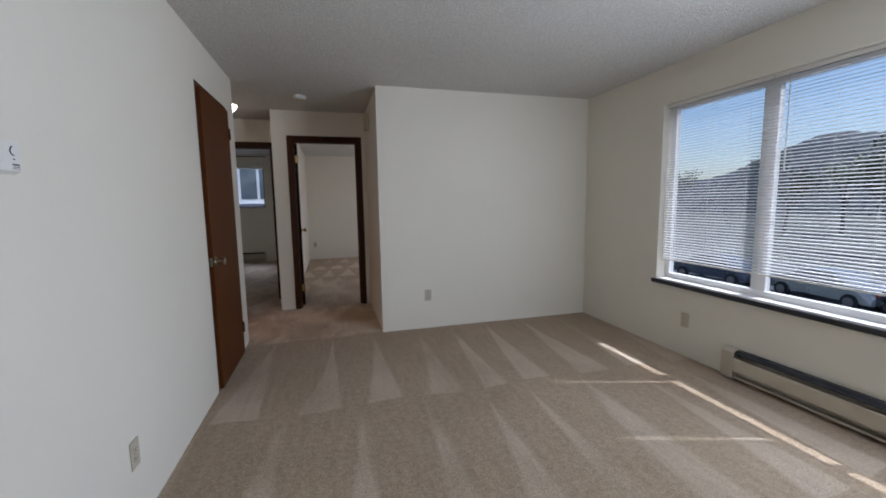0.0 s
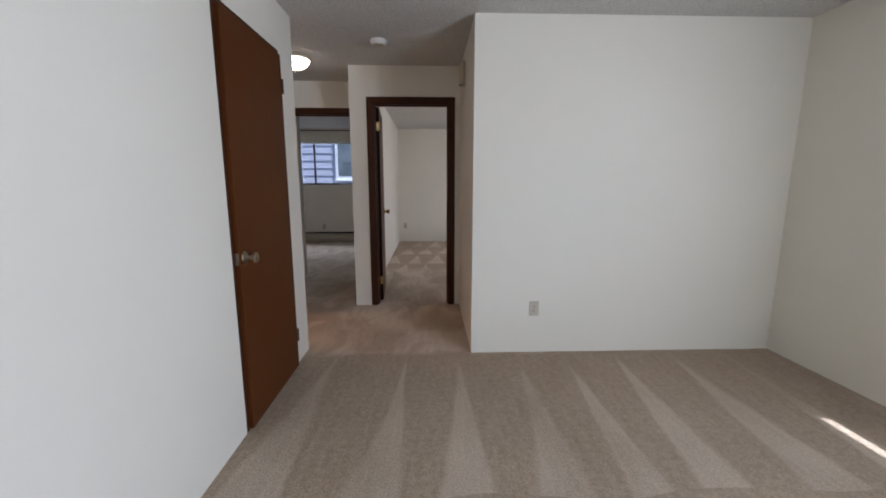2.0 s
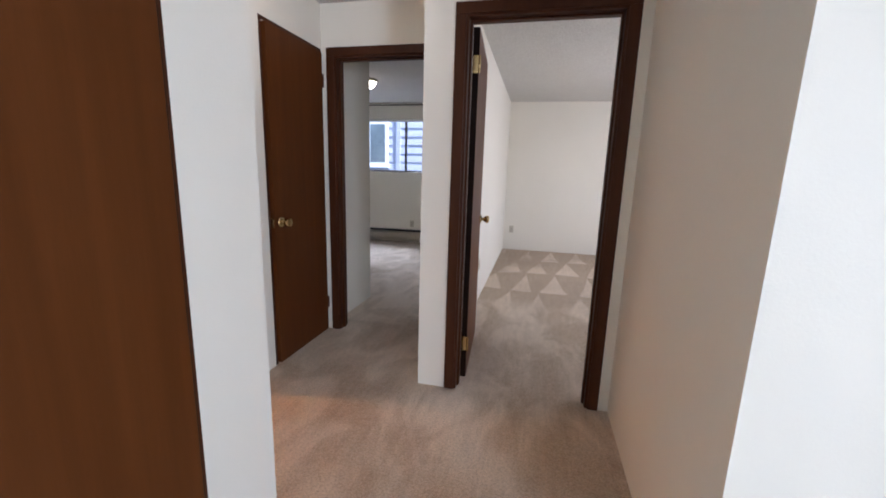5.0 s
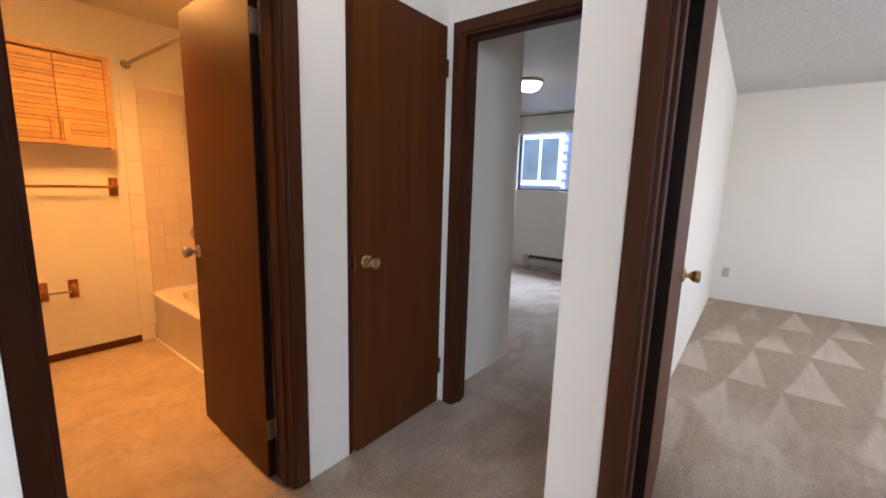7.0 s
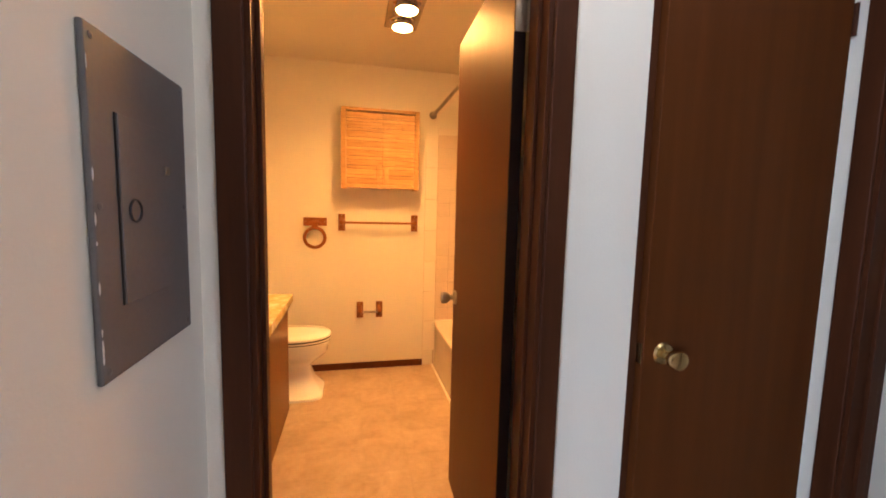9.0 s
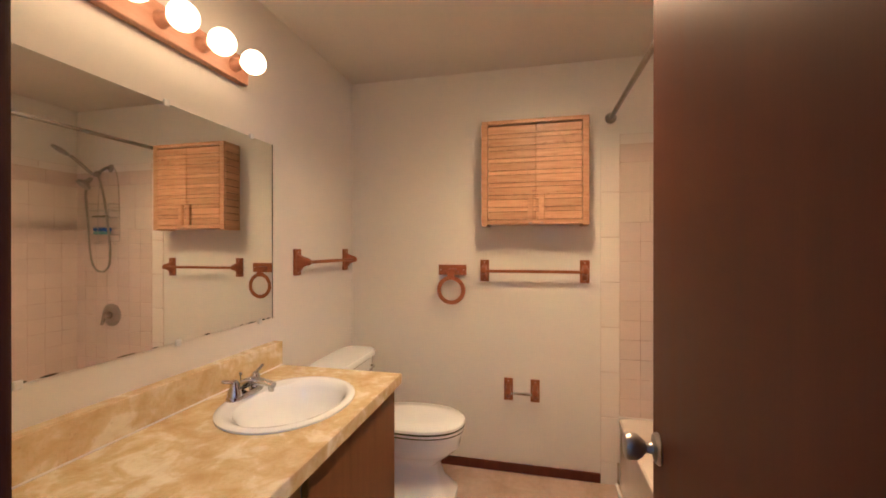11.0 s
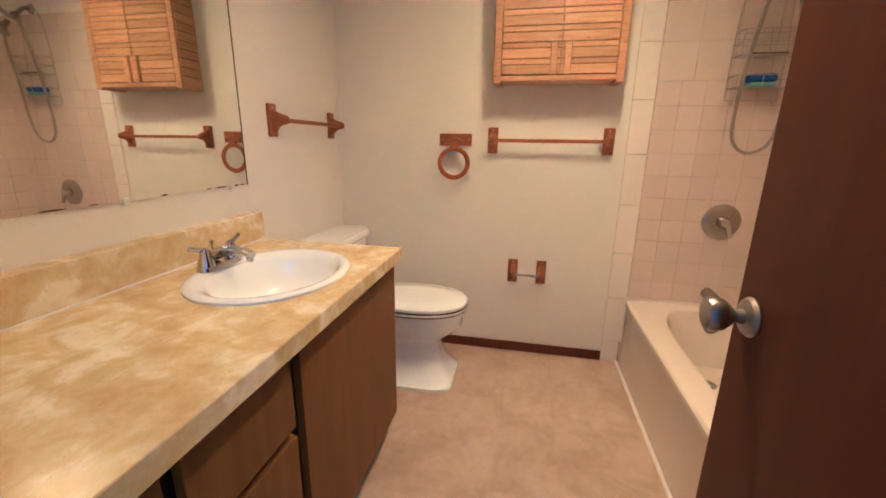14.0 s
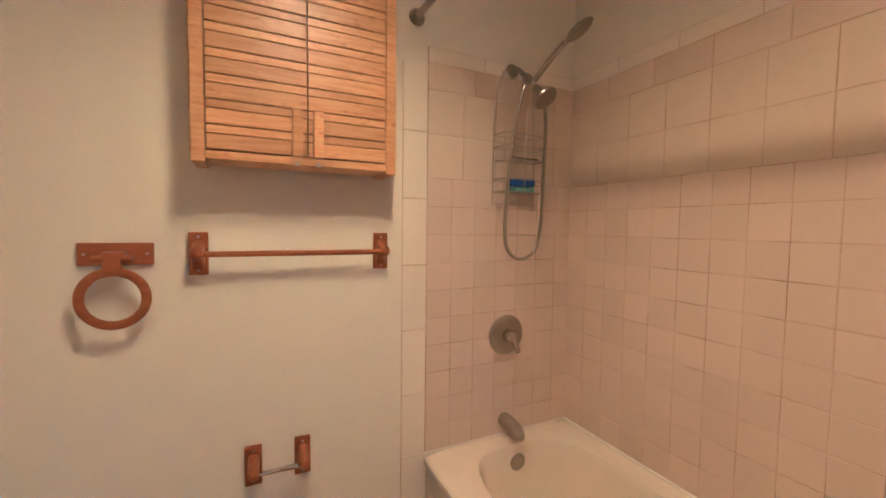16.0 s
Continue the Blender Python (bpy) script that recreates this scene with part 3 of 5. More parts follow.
# ---- bathroom materials ----
M_PORCELAIN = surface("porcelain", (0.84, 0.87, 0.92), (0.87, 0.90, 0.95), 0.10, scale=3, fine=40, fine_amt=0.01, rough2=0.16, coat=0.4)
M_TUB = surface("tub_enamel", (0.71, 0.645, 0.53), (0.75, 0.69, 0.575), 0.16, scale=3, fine=30, fine_amt=0.03, rough2=0.30, coat=0.3)
M_TILE = surface("pink_beige_tile", (0.60, 0.505, 0.425), (0.65, 0.553, 0.468), 0.22, scale=4, fine=60, fine_amt=0.03, bmp=0.05, bmp_dist=0.001, rough2=0.36, random_amt=0.08)
M_TILE_BIG = surface("cream_tile", (0.61, 0.53, 0.425), (0.66, 0.58, 0.468), 0.22, scale=4, fine=60, fine_amt=0.03, bmp=0.05, bmp_dist=0.001, rough2=0.36, random_amt=0.06)
M_TILE_TRIM = surface("white_trim_tile", (0.73, 0.68, 0.60), (0.78, 0.73, 0.65), 0.24, scale=4, fine=60, fine_amt=0.02, rough2=0.36, random_amt=0.05)


def grout_mat():
    """Cement joints: clean in places, stained brown in others."""
    m, nd, lk, bs = graph("grout")
    v = coords(nd, lk)
    stain = noise_tex(nd, lk, v, 4.5, 5, 0.62)
    col = ramp(nd, lk, stain, [(0.34, (0.15, 0.09, 0.055)), (0.43, (0.34, 0.24, 0.17)), (0.53, (0.58, 0.48, 0.39))])
    col = mixc(nd, lk, 0.3, col, ramp(nd, lk, noise_tex(nd, lk, v, 60, 4, 0.7), [(0.35, (0.30, 0.22, 0.16)), (0.65, (0.62, 0.52, 0.43))]))
    lk.new(col, bs.inputs["Base Color"])
    bs.inputs["Roughness"].default_value = 0.85
    bump(nd, lk, bs, noise_tex(nd, lk, v, 120, 3), 0.3, 0.001)
    return m


M_GROUT = grout_mat()
M_CAULK = surface("caulk", (0.74, 0.72, 0.68), (0.80, 0.78, 0.74), 0.45, scale=10, fine=50, fine_amt=0.06)
M_TOWELWOOD = surface("cherry_stained_wood", (0.21, 0.076, 0.007), (0.30, 0.116, 0.012), 0.36, scale=8, stretch=(6, 1, 6), fine=70, fine_amt=0.12, bmp=0.08, bmp_dist=0.0006, rough2=0.5, coat=0.0, spec=0.14)
M_BARWOOD = surface("oak_light_bar", (0.38, 0.195, 0.060), (0.48, 0.265, 0.095), 0.36, scale=6, stretch=(1, 8, 8), fine=60, fine_amt=0.12, bmp=0.08, bmp_dist=0.0006, rough2=0.5)
M_VANITY = surface("vanity_wood", (0.145, 0.064, 0.0035), (0.195, 0.090, 0.0055), 0.28, scale=3, stretch=(8, 8, 0.6), fine=60, fine_amt=0.10, bmp=0.06, bmp_dist=0.0005, rough2=0.40, coat=0.0, spec=0.04)
M_WIRE = surface("wire_steel", (0.40, 0.38, 0.35), (0.52, 0.50, 0.46), 0.28, 1.0, scale=20, fine=120, fine_amt=0.08)
M_SPONGE = surface("blue_sponge", (0.015, 0.08, 0.48), (0.03, 0.14, 0.62), 0.8, scale=40, fine=200, fine_amt=0.2, bmp=0.6, bmp_dist=0.002)
M_SPONGE2 = surface("teal_sponge", (0.16, 0.36, 0.42), (0.22, 0.44, 0.48), 0.85, scale=40, fine=200, fine_amt=0.2, bmp=0.6, bmp_dist=0.002)
M_BULB = glow("lit_globe_bulb", (1.0, 0.402, 0.074), BULB)
M_HEATBULB = glow("lit_ceiling_bulb", (1.0, 0.396, 0.069), HEATBULB)
M_DOME = glow("lit_dome_glass", (1.0, 0.84, 0.66), DOME)


def bamboo_mat():
    m, nd, lk, bs = graph("bamboo")
    v = coords(nd, lk, (2.0, 3.0, 42.0))
    grain = noise_tex(nd, lk, v, 2.4, 6, 0.6, 0.3)
    col = ramp(nd, lk, grain, [(0.28, (0.37, 0.195, 0.040)), (0.5, (0.49, 0.285, 0.070)), (0.75, (0.59, 0.375, 0.108))])
    node_v = coords(nd, lk, (3, 9, 22))
    knots = noise_tex(nd, lk, node_v, 3.0, 2, 0.5)
    col = mixc(nd, lk, ramp(nd, lk, knots, [(0.62, (0, 0, 0)), (0.74, (0.55, 0.55, 0.55))]), col, (0.27, 0.12, 0.04))
    oi = nd.new("ShaderNodeObjectInfo")
    hs = nd.new("ShaderNodeHueSaturation")
    lk.new(maths(nd, lk, "ADD", maths(nd, lk, "MULTIPLY", oi.outputs["Random"], 0.34), 0.82), hs.inputs["Value"])
    lk.new(col, hs.inputs["Color"])
    lk.new(hs.outputs["Color"], bs.inputs["Base Color"])
    bs.inputs["Roughness"].default_value = 0.38
    bump(nd, lk, bs, grain, 0.08, 0.001)
    return m


def laminate_mat():
    """Gold laminate with clouded marble pattern."""
    m, nd, lk, bs = graph("gold_marbled_laminate")
    v = coords(nd, lk)
    a = noise_tex(nd, lk, v, 10.0, 8, 0.60, 0.5)
    b = noise_tex(nd, lk, v, 19, 8, 0.68, 0.5)
    col = ramp(nd, lk, a, [(0.26, (0.49, 0.360, 0.080)), (0.42, (0.57, 0.450, 0.130)), (0.53, (0.62, 0.515, 0.185)), (0.63, (0.78, 0.730, 0.46))])
    veins = ramp(nd, lk, b, [(0.37, (0.46, 0.335, 0.090)), (0.48, (0.62, 0.50, 0.20)), (0.60, (0.83, 0.76, 0.48))])
    col = mixc(nd, lk, 0.24, col, veins)
    fleck = noise_tex(nd, lk, v, 90, 4, 0.7)
    col = mixc(nd, lk, ramp(nd, lk, fleck, [(0.60, (0, 0, 0)), (0.72, (0.35, 0.35, 0.35))]), col, (0.36, 0.20, 0.075))
    lk.new(col, bs.inputs["Base Color"])
    lk.new(maths(nd, lk, "ADD", maths(nd, lk, "MULTIPLY", a, 0.2), 0.12), bs.inputs["Roughness"])
    return m


def vinyl_mat():
    """Sheet vinyl printed with soft tan stone squares."""
    m, nd, lk, bs = graph("tan_sheet_vinyl")
    v = coords(nd, lk)
    a = noise_tex(nd, lk, v, 5.5, 7, 0.6, 0.6)
    b = noise_tex(nd, lk, v, 22, 6, 0.6)
    col = ramp(nd, lk, a, [(0.30, (0.37, 0.28, 0.165)), (0.48, (0.49, 0.385, 0.245)), (0.70, (0.60, 0.49, 0.34))])
    col = mixc(nd, lk, 0.35, col, ramp(nd, lk, b, [(0.3, (0.38, 0.27, 0.17)), (0.7, (0.58, 0.46, 0.33))]))
    br = nd.new("ShaderNodeTexBrick")
    br.offset = 0.5
    br.inputs["Scale"].default_value = 1.0
    br.inputs["Brick Width"].default_value = 0.23
    br.inputs["Row Height"].default_value = 0.23
    br.inputs["Mortar Size"].default_value = 0.012
    br.inputs["Mortar Smooth"].default_value = 1.0
    br.inputs["Color1"].default_value = (1, 1, 1, 1)
    br.inputs["Color2"].default_value = (0.86, 0.85, 0.83, 1)
    br.inputs["Mortar"].default_value = (0.90, 0.89, 0.87, 1)
    lk.new(v, br.inputs["Vector"])
    col = mixc(nd, lk, 0.8, col, br.outputs["Color"], "MULTIPLY")
    lk.new(col, bs.inputs["Base Color"])
    lk.new(maths(nd, lk, "ADD", maths(nd, lk, "MULTIPLY", a, 0.2), 0.28), bs.inputs["Roughness"])
    bump(nd, lk, bs, b, 0.12, 0.001)
    return m


def mirror_mat():
    m, nd, lk, bs = graph("silvered_mirror")
    bs.inputs["Base Color"].default_value = (0.86, 0.88, 0.85, 1)
    bs.inputs["Metallic"].default_value = 1.0
    bs.inputs["Roughness"].default_value = 0.015
    return m


M_BAMBOO, M_LAMINATE, M_VINYL, M_MIRROR = bamboo_mat(), laminate_mat(), vinyl_mat(), mirror_mat()

alone("floor_bath", box(-3.855, -1.63, 3.83, 6.17, -0.12, 0.001), M_VINYL, "tan stone-patterned sheet vinyl bathroom floor", "floor", "structure")
alone("baseboard_bath", box(-3.854, -3.842, 3.85, 5.344, 0.002, 0.056, 0.003), M_DOOR, "low dark-stained wooden baseboard", "baseboard", "structure")


def ring_pts(cx, cy, a, b, e, z, n=56):
    """A closed rounded outline: a superellipse with its corners in fixed places."""
    out = []
    for i in range(n):
        t = 2 * math.pi * i / n
        c, s = math.cos(t), math.sin(t)
        r = (abs(c) ** e + abs(s) ** e) ** (-1.0 / e)
        out.append((cx + a * r * c, cy + b * r * s, z))
    return out


def loft(rings, bm=None, cap0=True, cap1=True):
    one = bmesh.new()
    vv = [[one.verts.new(p) for p in r] for r in rings]
    n = len(vv[0])
    for r0, r1 in zip(vv, vv[1:]):
        for i in range(n):
            one.faces.new((r0[i], r0[(i + 1) % n], r1[(i + 1) % n], r1[i]))
    if cap0:
        one.faces.new(vv[0])
    if cap1:
        one.faces.new(vv[-1])
    return join(bm, one)


# ---- bathtub, tiles and shower ----
def bathtub():
    root = thing("bathtub", (-3.095, 5.80, 0), "almond enamel alcove bathtub against pink-beige tiled walls", "bathtub")
    cx, cy, a, b = -3.095, 5.80, 0.758, 0.367
    iy = 5.815

    def inner(x0, x1, bb, e, z):
        return ring_pts((x0 + x1) / 2, iy, (x1 - x0) / 2, bb, e, z)

    rings = [ring_pts(cx, cy, a, b - 0.006, 40, 0.0), ring_pts(cx, cy, a, b - 0.006, 40, 0.335), ring_pts(cx, cy, a, b, 40, 0.345),
             ring_pts(cx, cy, a, b, 40, 0.368), ring_pts(cx, cy, a - 0.007, b - 0.008, 30, 0.378),
             inner(-3.788, -2.43, 0.290, 4.2, 0.379), inner(-3.772, -2.45, 0.272, 4.0, 0.370), inner(-3.762, -2.47, 0.260, 3.8, 0.340),
             inner(-3.742, -2.54, 0.238, 3.6, 0.18), inner(-3.725, -2.60, 0.218, 3.4, 0.095), inner(-3.68, -2.70, 0.178, 3.0, 0.066),
             inner(-3.50, -2.90, 0.10, 2.5, 0.060), inner(-3.22, -3.10, 0.03, 2.0, 0.058)]
    part("tub", loft(rings, cap0=False), M_TUB, root, smooth=True)
    part("overflow_plate", turned([(0, 0), (0.036, 0), (0.036, 0.004), (0.030, 0.010), (0, 0.011)], 28, "x", (-3.757, 5.829, 0.300)), M_NICKEL, root, smooth=True)
    part("drain", turned([(0, 0.004), (0.012, 0.003), (0.016, 0.006), (0.034, 0.006), (0.036, 0.0), (0, 0)], 24, "z", (-3.607, 5.798, 0.064)), M_NICKEL, root, smooth=True)
    part("caulk_line", tube([(-3.853, 5.428, 0.004), (-2.34, 5.428, 0.004)], 0.008, 8), M_CAULK, root, "white caulk bead along the floor")
    part("caulk_line", tube([(-3.850, 5.44, 0.381), (-3.850, 6.162, 0.381), (-2.34, 6.162, 0.381)], 0.006, 8), M_CAULK, root)
    return root


bathtub()


def tile_mesh(w, h, mt, name):
    """One glazed tile lying in the local yz plane, face towards +x."""
    me = bpy.data.meshes.new(name)
    d, c = 0.006, 0.0014
    vs = [(0, 0, 0), (0, w, 0), (0, w, h), (0, 0, h), (d - c, 0, 0), (d - c, w, 0), (d - c, w, h), (d - c, 0, h), (d, c, c), (d, w - c, c), (d, w - c, h - c), (d, c, h - c)]
    fs = [(0, 3, 2, 1), (8, 9, 10, 11)]
    for i in range(4):
        j = (i + 1) % 4
        fs += [(i, j, 4 + j, 4 + i), (4 + i, 4 + j, 8 + j, 8 + i)]
    me.from_pydata(vs, [], fs)
    me.materials.append(mt)
    return me


def tiled_wall(name, origin, turn, width, label, parts=True):
    """Grout bed and tiles over the tub; local y runs along the wall."""
    root = thing(name, origin, label, "wall tiles", kind="structure")
    root.rotation_euler = (0, 0, radians(turn))
    part("grout_bed", box(0.0005, 0.0052, 0, width, 0, 1.578), M_GROUT, root, local=True)
    g = 0.0022
    rows = [(k * 0.1088, 0.1088, 0.1055, M_TILE) for k in range(10)] + [(1.088, 0.167, 0.1535, M_TILE_BIG), (1.255, 0.167, 0.1535, M_TILE_BIG), (1.422, 0.10, 0.205, M_TILE), (1.522, 0.056, 0.25, M_TILE_TRIM)]
    shared, rest = {}, None
    for z, h, w, mt in rows:
        y = 0.0
        while y < width - 0.004:
            ww = min(w, width - y)
            if width - y - ww < 0.02:
                ww = width - y
            key = (round(ww, 3), round(h, 3), mt.name)
            if key not in shared:
                shared[key] = tile_mesh(ww - g, h - g, mt, "tile")
            if parts:
                ob = new("tile", shared[key])
                ob.parent = root
                ob.location = (0.0005 + random.uniform(0, 0.0005), y + g / 2, z + g / 2)
            else:
                one = bmesh.new()
                one.from_mesh(shared[key])
                move(one, Matrix.Translation((0.0005, y + g / 2, z + g / 2)))
                rest = join(rest, one)
            y += ww
    if rest is not None:
        ob = part("tile", rest, M_TILE, root, local=True)
        ob["kind"] = "stuff"
    return root


tiled_wall("tiles_faucet_wall", (-3.855, 5.445, 0.378), 0, 0.725, "pink-beige square wall tiles with two cream rows above")
tiled_wall("tiles_long_wall", (-3.851, 6.17, 0.378), -90, 1.515, "pink-beige square wall tiles with two cream rows above")
tiled_wall("tiles_tub_end", (-2.335, 6.165, 0.378), 180, 0.72, "pink-beige square wall tiles at the tub end", parts=False)
strip = thing("tile_edge_strip", (-3.855, 5.345, 0), "white vertical bullnose tile strip beside the tub", "wall tiles", kind="structure")
part("grout_bed", box(0.0005, 0.003, 0, 0.0985, 0, 1.888), M_GROUT, strip, local=True)
edge_tile = tile_mesh(0.0965, 0.2495, M_TILE_TRIM, "tile")
edge_low = tile_mesh(0.0855, 0.122, M_TILE_TRIM, "tile")
for k in range(8):
    ob = new("tile", edge_tile if k else edge_low)
    ob.parent = strip
    ob.location = (0.0005, 0.001, 0.001 if k == 0 else 0.125 + (k - 1) * 0.2523)

arm = thing("shower_set", (-3.849, 5.826, 1.93), "brushed metal fixed shower head with hand shower and hose", "shower")
part("flange", turned([(0, 0), (0.030, 0), (0.028, 0.006), (0.014, 0.014), (0, 0.015)], 24, "x", (-3.849, 5.826, 1.93)), M_NICKEL, arm, smooth=True)
part("shower_arm", tube(curve_pts([(-3.845, 5.826, 1.93), (-3.81, 5.826, 1.925), (-3.775, 5.828, 1.895)], 6), 0.0105), M_NICKEL, arm, smooth=True)
b2 = turned([(0, -0.025), (0.016, -0.025), (0.019, -0.018), (0.019, 0.020), (0.014, 0.028), (0, 0.028)], 20, "z")
move(b2, Matrix.Translation((-3.755, 5.835, 1.872)) @ Euler((radians(25), radians(120), 0)).to_matrix().to_4x4())
part("diverter", b2, M_NICKEL, arm, smooth=True)
hd = turned([(0, 0.075), (0.013, 0.075), (0.015, 0.05), (0.022, 0.030), (0.046, 0.012), (0.050, 0.004), (0.048, -0.004), (0, -0.006)], 28, "z")
move(hd, look((-3.685, 5.868, 1.780), (-3.50, 5.93, 1.55)))
part("shower_head", hd, M_NICKEL, arm, smooth=True)
wand = tube(curve_pts([(-3.745, 5.858, 1.865), (-3.705, 5.875, 1.905), (-3.665, 5.90, 1.955), (-3.635, 5.918, 1.985)], 5), 0.0115)
part("hand_shower_handle", wand, M_NICKEL, arm, smooth=True)
hs = turned([(0, 0.014), (0.016, 0.012), (0.030, 0.004), (0.033, -0.004), (0.028, -0.011), (0, -0.012)], 24, "z", sx=1.75, sy=0.95)
la = Vector((0.075, 0.035, 0.052)).normalized()
na = Vector((0.45, 0.1, -0.75))
na = (na - la * na.dot(la)).normalized()
sa = na.cross(la)
move(hs, Matrix(((la.x, sa.x, -na.x, -3.590), (la.y, sa.y, -na.y, 5.938), (la.z, sa.z, -na.z, 2.016), (0, 0, 0, 1))))
part("hand_shower_head", hs, M_NICKEL, arm, smooth=True)
part("hose", tube(curve_pts([(-3.755, 5.822, 1.855), (-3.772, 5.80, 1.72), (-3.785, 5.775, 1.50), (-3.795, 5.768, 1.28), (-3.80, 5.79, 1.185), (-3.80, 5.855, 1.148), (-3.795, 5.925, 1.19),
                             (-3.785, 5.945, 1.32), (-3.765, 5.935, 1.52), (-3.735, 5.915, 1.70), (-3.725, 5.89, 1.79)], 9), 0.0075, 10), M_NICKEL, arm, "ribbed metal hose", smooth=True)


def caddy():
    root = thing("shower_caddy", (-3.80, 5.835, 1.375), "wire shower caddy hanging from the shower arm", "shower caddy")
    x0, x1, y0, y1, r = -3.842, -3.765, 5.735, 5.945, 0.0022
    part("frame_wire", tube(curve_pts([(x0, y0, 1.375), (x0, y0 + 0.005, 1.70), (x0, y0 + 0.035, 1.90), (x0 + 0.01, 5.826, 1.945), (x0, y1 - 0.035, 1.90), (x0, y1 - 0.005, 1.70), (x0, y1, 1.375)], 8), r, 6), M_WIRE, root)
    part("frame_wire", tube([(x0, y0, 1.378), (x0, y1, 1.378)], r, 6), M_WIRE, root)
    for zb, zt in ((1.555, 1.655), (1.425, 1.475)):
        bmx = None
        for z in (zb, (zb + zt) / 2, zt) if zt - zb > 0.06 else (zb, zt):
            bmx = tube([(x0, y0, z), (x1, y0 + 0.004, z), (x1, y1 - 0.004, z), (x0, y1, z)], r, 6, bm=bmx, closed=True)
        for k in range(9):
            y = y0 + 0.012 + k * (y1 - y0 - 0.024) / 8
            tube([(x0, y, zb), (x1, y, zb)], r * 0.8, 5, bm=bmx)
        for y in (y0 + 0.004, (y0 + y1) / 2, y1 - 0.004):
            tube([(x1, y, zb), (x1, y, zt)], r * 0.8, 5, bm=bmx)
        part("basket", bmx, M_WIRE, root)
    for y in (y0 + 0.02, y1 - 0.02):
        part("hook", tube(curve_pts([(x0, y, 1.378), (x0 + 0.02, y, 1.352), (x0 + 0.034, y, 1.372)], 6), r, 6), M_WIRE, root)
    return root


caddy()
alone("razor", join(box(-3.80, -3.79, 5.80, 5.93, 1.559, 1.568, 0.003), box(-3.806, -3.784, 5.785, 5.80, 1.557, 1.568, 0.002)), M_BLACK, "small black razor lying in the wire caddy", "razor")
sp = thing("sponge", (-3.80, 5.845, 1.4285), "blue and teal bath sponge in the wire caddy", "sponge")
part("foam", box(-3.828, -3.772, 5.795, 5.90, 1.4285, 1.448, 0.007, 3), M_SPONGE2, sp, smooth=True)
bmx = box(-3.83, -3.77, 5.79, 5.90, 1.448, 1.478, 0.009, 3)
for v in bmx.verts:
    v.co += Vector((0, 0, 0.006 * math.sin(v.co.y * 90)))
part("scrub_pad", bmx, M_SPONGE, sp, "bright blue scrub pad", smooth=True)

vl = thing("shower_valve", (-3.849, 5.82, 0.73), "round brushed metal shower valve with lever handle", "shower valve")
part("escutcheon", turned([(0, 0), (0.086, 0), (0.087, 0.004), (0.078, 0.012), (0.045, 0.016), (0, 0.016)], 40, "x", (-3.849, 5.82, 0.819)), M_NICKEL, vl, smooth=True)
part("hub", turned([(0, 0), (0.028, 0), (0.026, 0.03), (0.020, 0.042), (0, 0.044)], 24, "x", (-3.834, 5.82, 0.819)), M_CHROME, vl, smooth=True)
lv = box(-0.007, 0.007, -0.010, 0.010, -0.075, 0.004, 0.004)
move(lv, Matrix.Translation((-3.798, 5.824, 0.818)) @ Matrix.Rotation(radians(22), 4, "X"))
part("lever", lv, M_CHROME, vl, smooth=True)
sp2 = thing("tub_spout", (-3.849, 5.82, 0.40), "brushed metal tub spout above the overflow", "tub spout")
part("spout",
     move(loft([ring_pts(0, 0, 0.030, 0.030, 2, 0, 24), ring_pts(0, 0, 0.030, 0.029, 2.2, 0.03, 24), ring_pts(0.0, -0.004, 0.028, 0.026, 2.6, 0.08, 24), ring_pts(0, -0.016, 0.024, 0.022, 2.6, 0.115, 24), ring_pts(0, -0.024, 0.016, 0.014, 2.2, 0.128, 24)]),
          Matrix.Translation((-3.849, 5.82, 0.445)) @ Matrix(((0, 0, 1, 0), (1, 0, 0, 0), (0, 1, 0, 0), (0, 0, 0, 1)))), M_NICKEL, sp2, smooth=True)

rod = thing("shower_rod", (-3.10, 5.398, 2.03), "brushed metal shower curtain rod across the tub", "shower rod")
part("rod", tube([(-3.853, 5.398, 2.052), (-2.338, 5.398, 2.040)], 0.0125, 14), M_NICKEL, rod, smooth=True)
part("flange", turned([(0, 0), (0.031, 0), (0.030, 0.006), (0.019, 0.022), (0, 0.024)], 20, "x", (-3.8545, 5.398, 2.052)), M_NICKEL, rod, smooth=True)
part("flange", turned([(0, 0), (0.031, 0), (0.030, 0.006), (0.019, 0.022), (0, 0.024)], 20, "-x", (-2.3355, 5.402, 2.040)), M_NICKEL, rod, smooth=True)


# ---- vanity, counter, basin ----
vn = thing("vanity_cabinet", (-2.365, 4.12, 0), "dark wood bathroom vanity with flat door and drawers", "vanity")
# Carcass and toe kick are coloured black to darken the recesses between fronts.
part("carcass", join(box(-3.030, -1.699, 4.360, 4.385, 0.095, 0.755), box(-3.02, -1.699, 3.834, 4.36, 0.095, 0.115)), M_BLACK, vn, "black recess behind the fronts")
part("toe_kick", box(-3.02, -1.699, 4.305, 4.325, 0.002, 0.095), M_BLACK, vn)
part("end_panel", join(box(-3.048, -3.030, 3.834, 4.402, 0.095, 0.757, 0.001), box(-3.048, -3.030, 3.834, 4.34, 0.001, 0.095)), M_VANITY, vn)
part("door", box(-3.044, -2.392, 4.392, 4.412, 0.105, 0.728, 0.002), M_VANITY, vn)
for z0, z1 in ((0.566, 0.728), (0.345, 0.545), (0.105, 0.325)):
    part("drawer", box(-2.358, -2.078, 4.392, 4.412, z0, z1, 0.002), M_VANITY, vn)
part("door", box(-2.045, -1.715, 4.392, 4.412, 0.105, 0.728, 0.002), M_VANITY, vn)

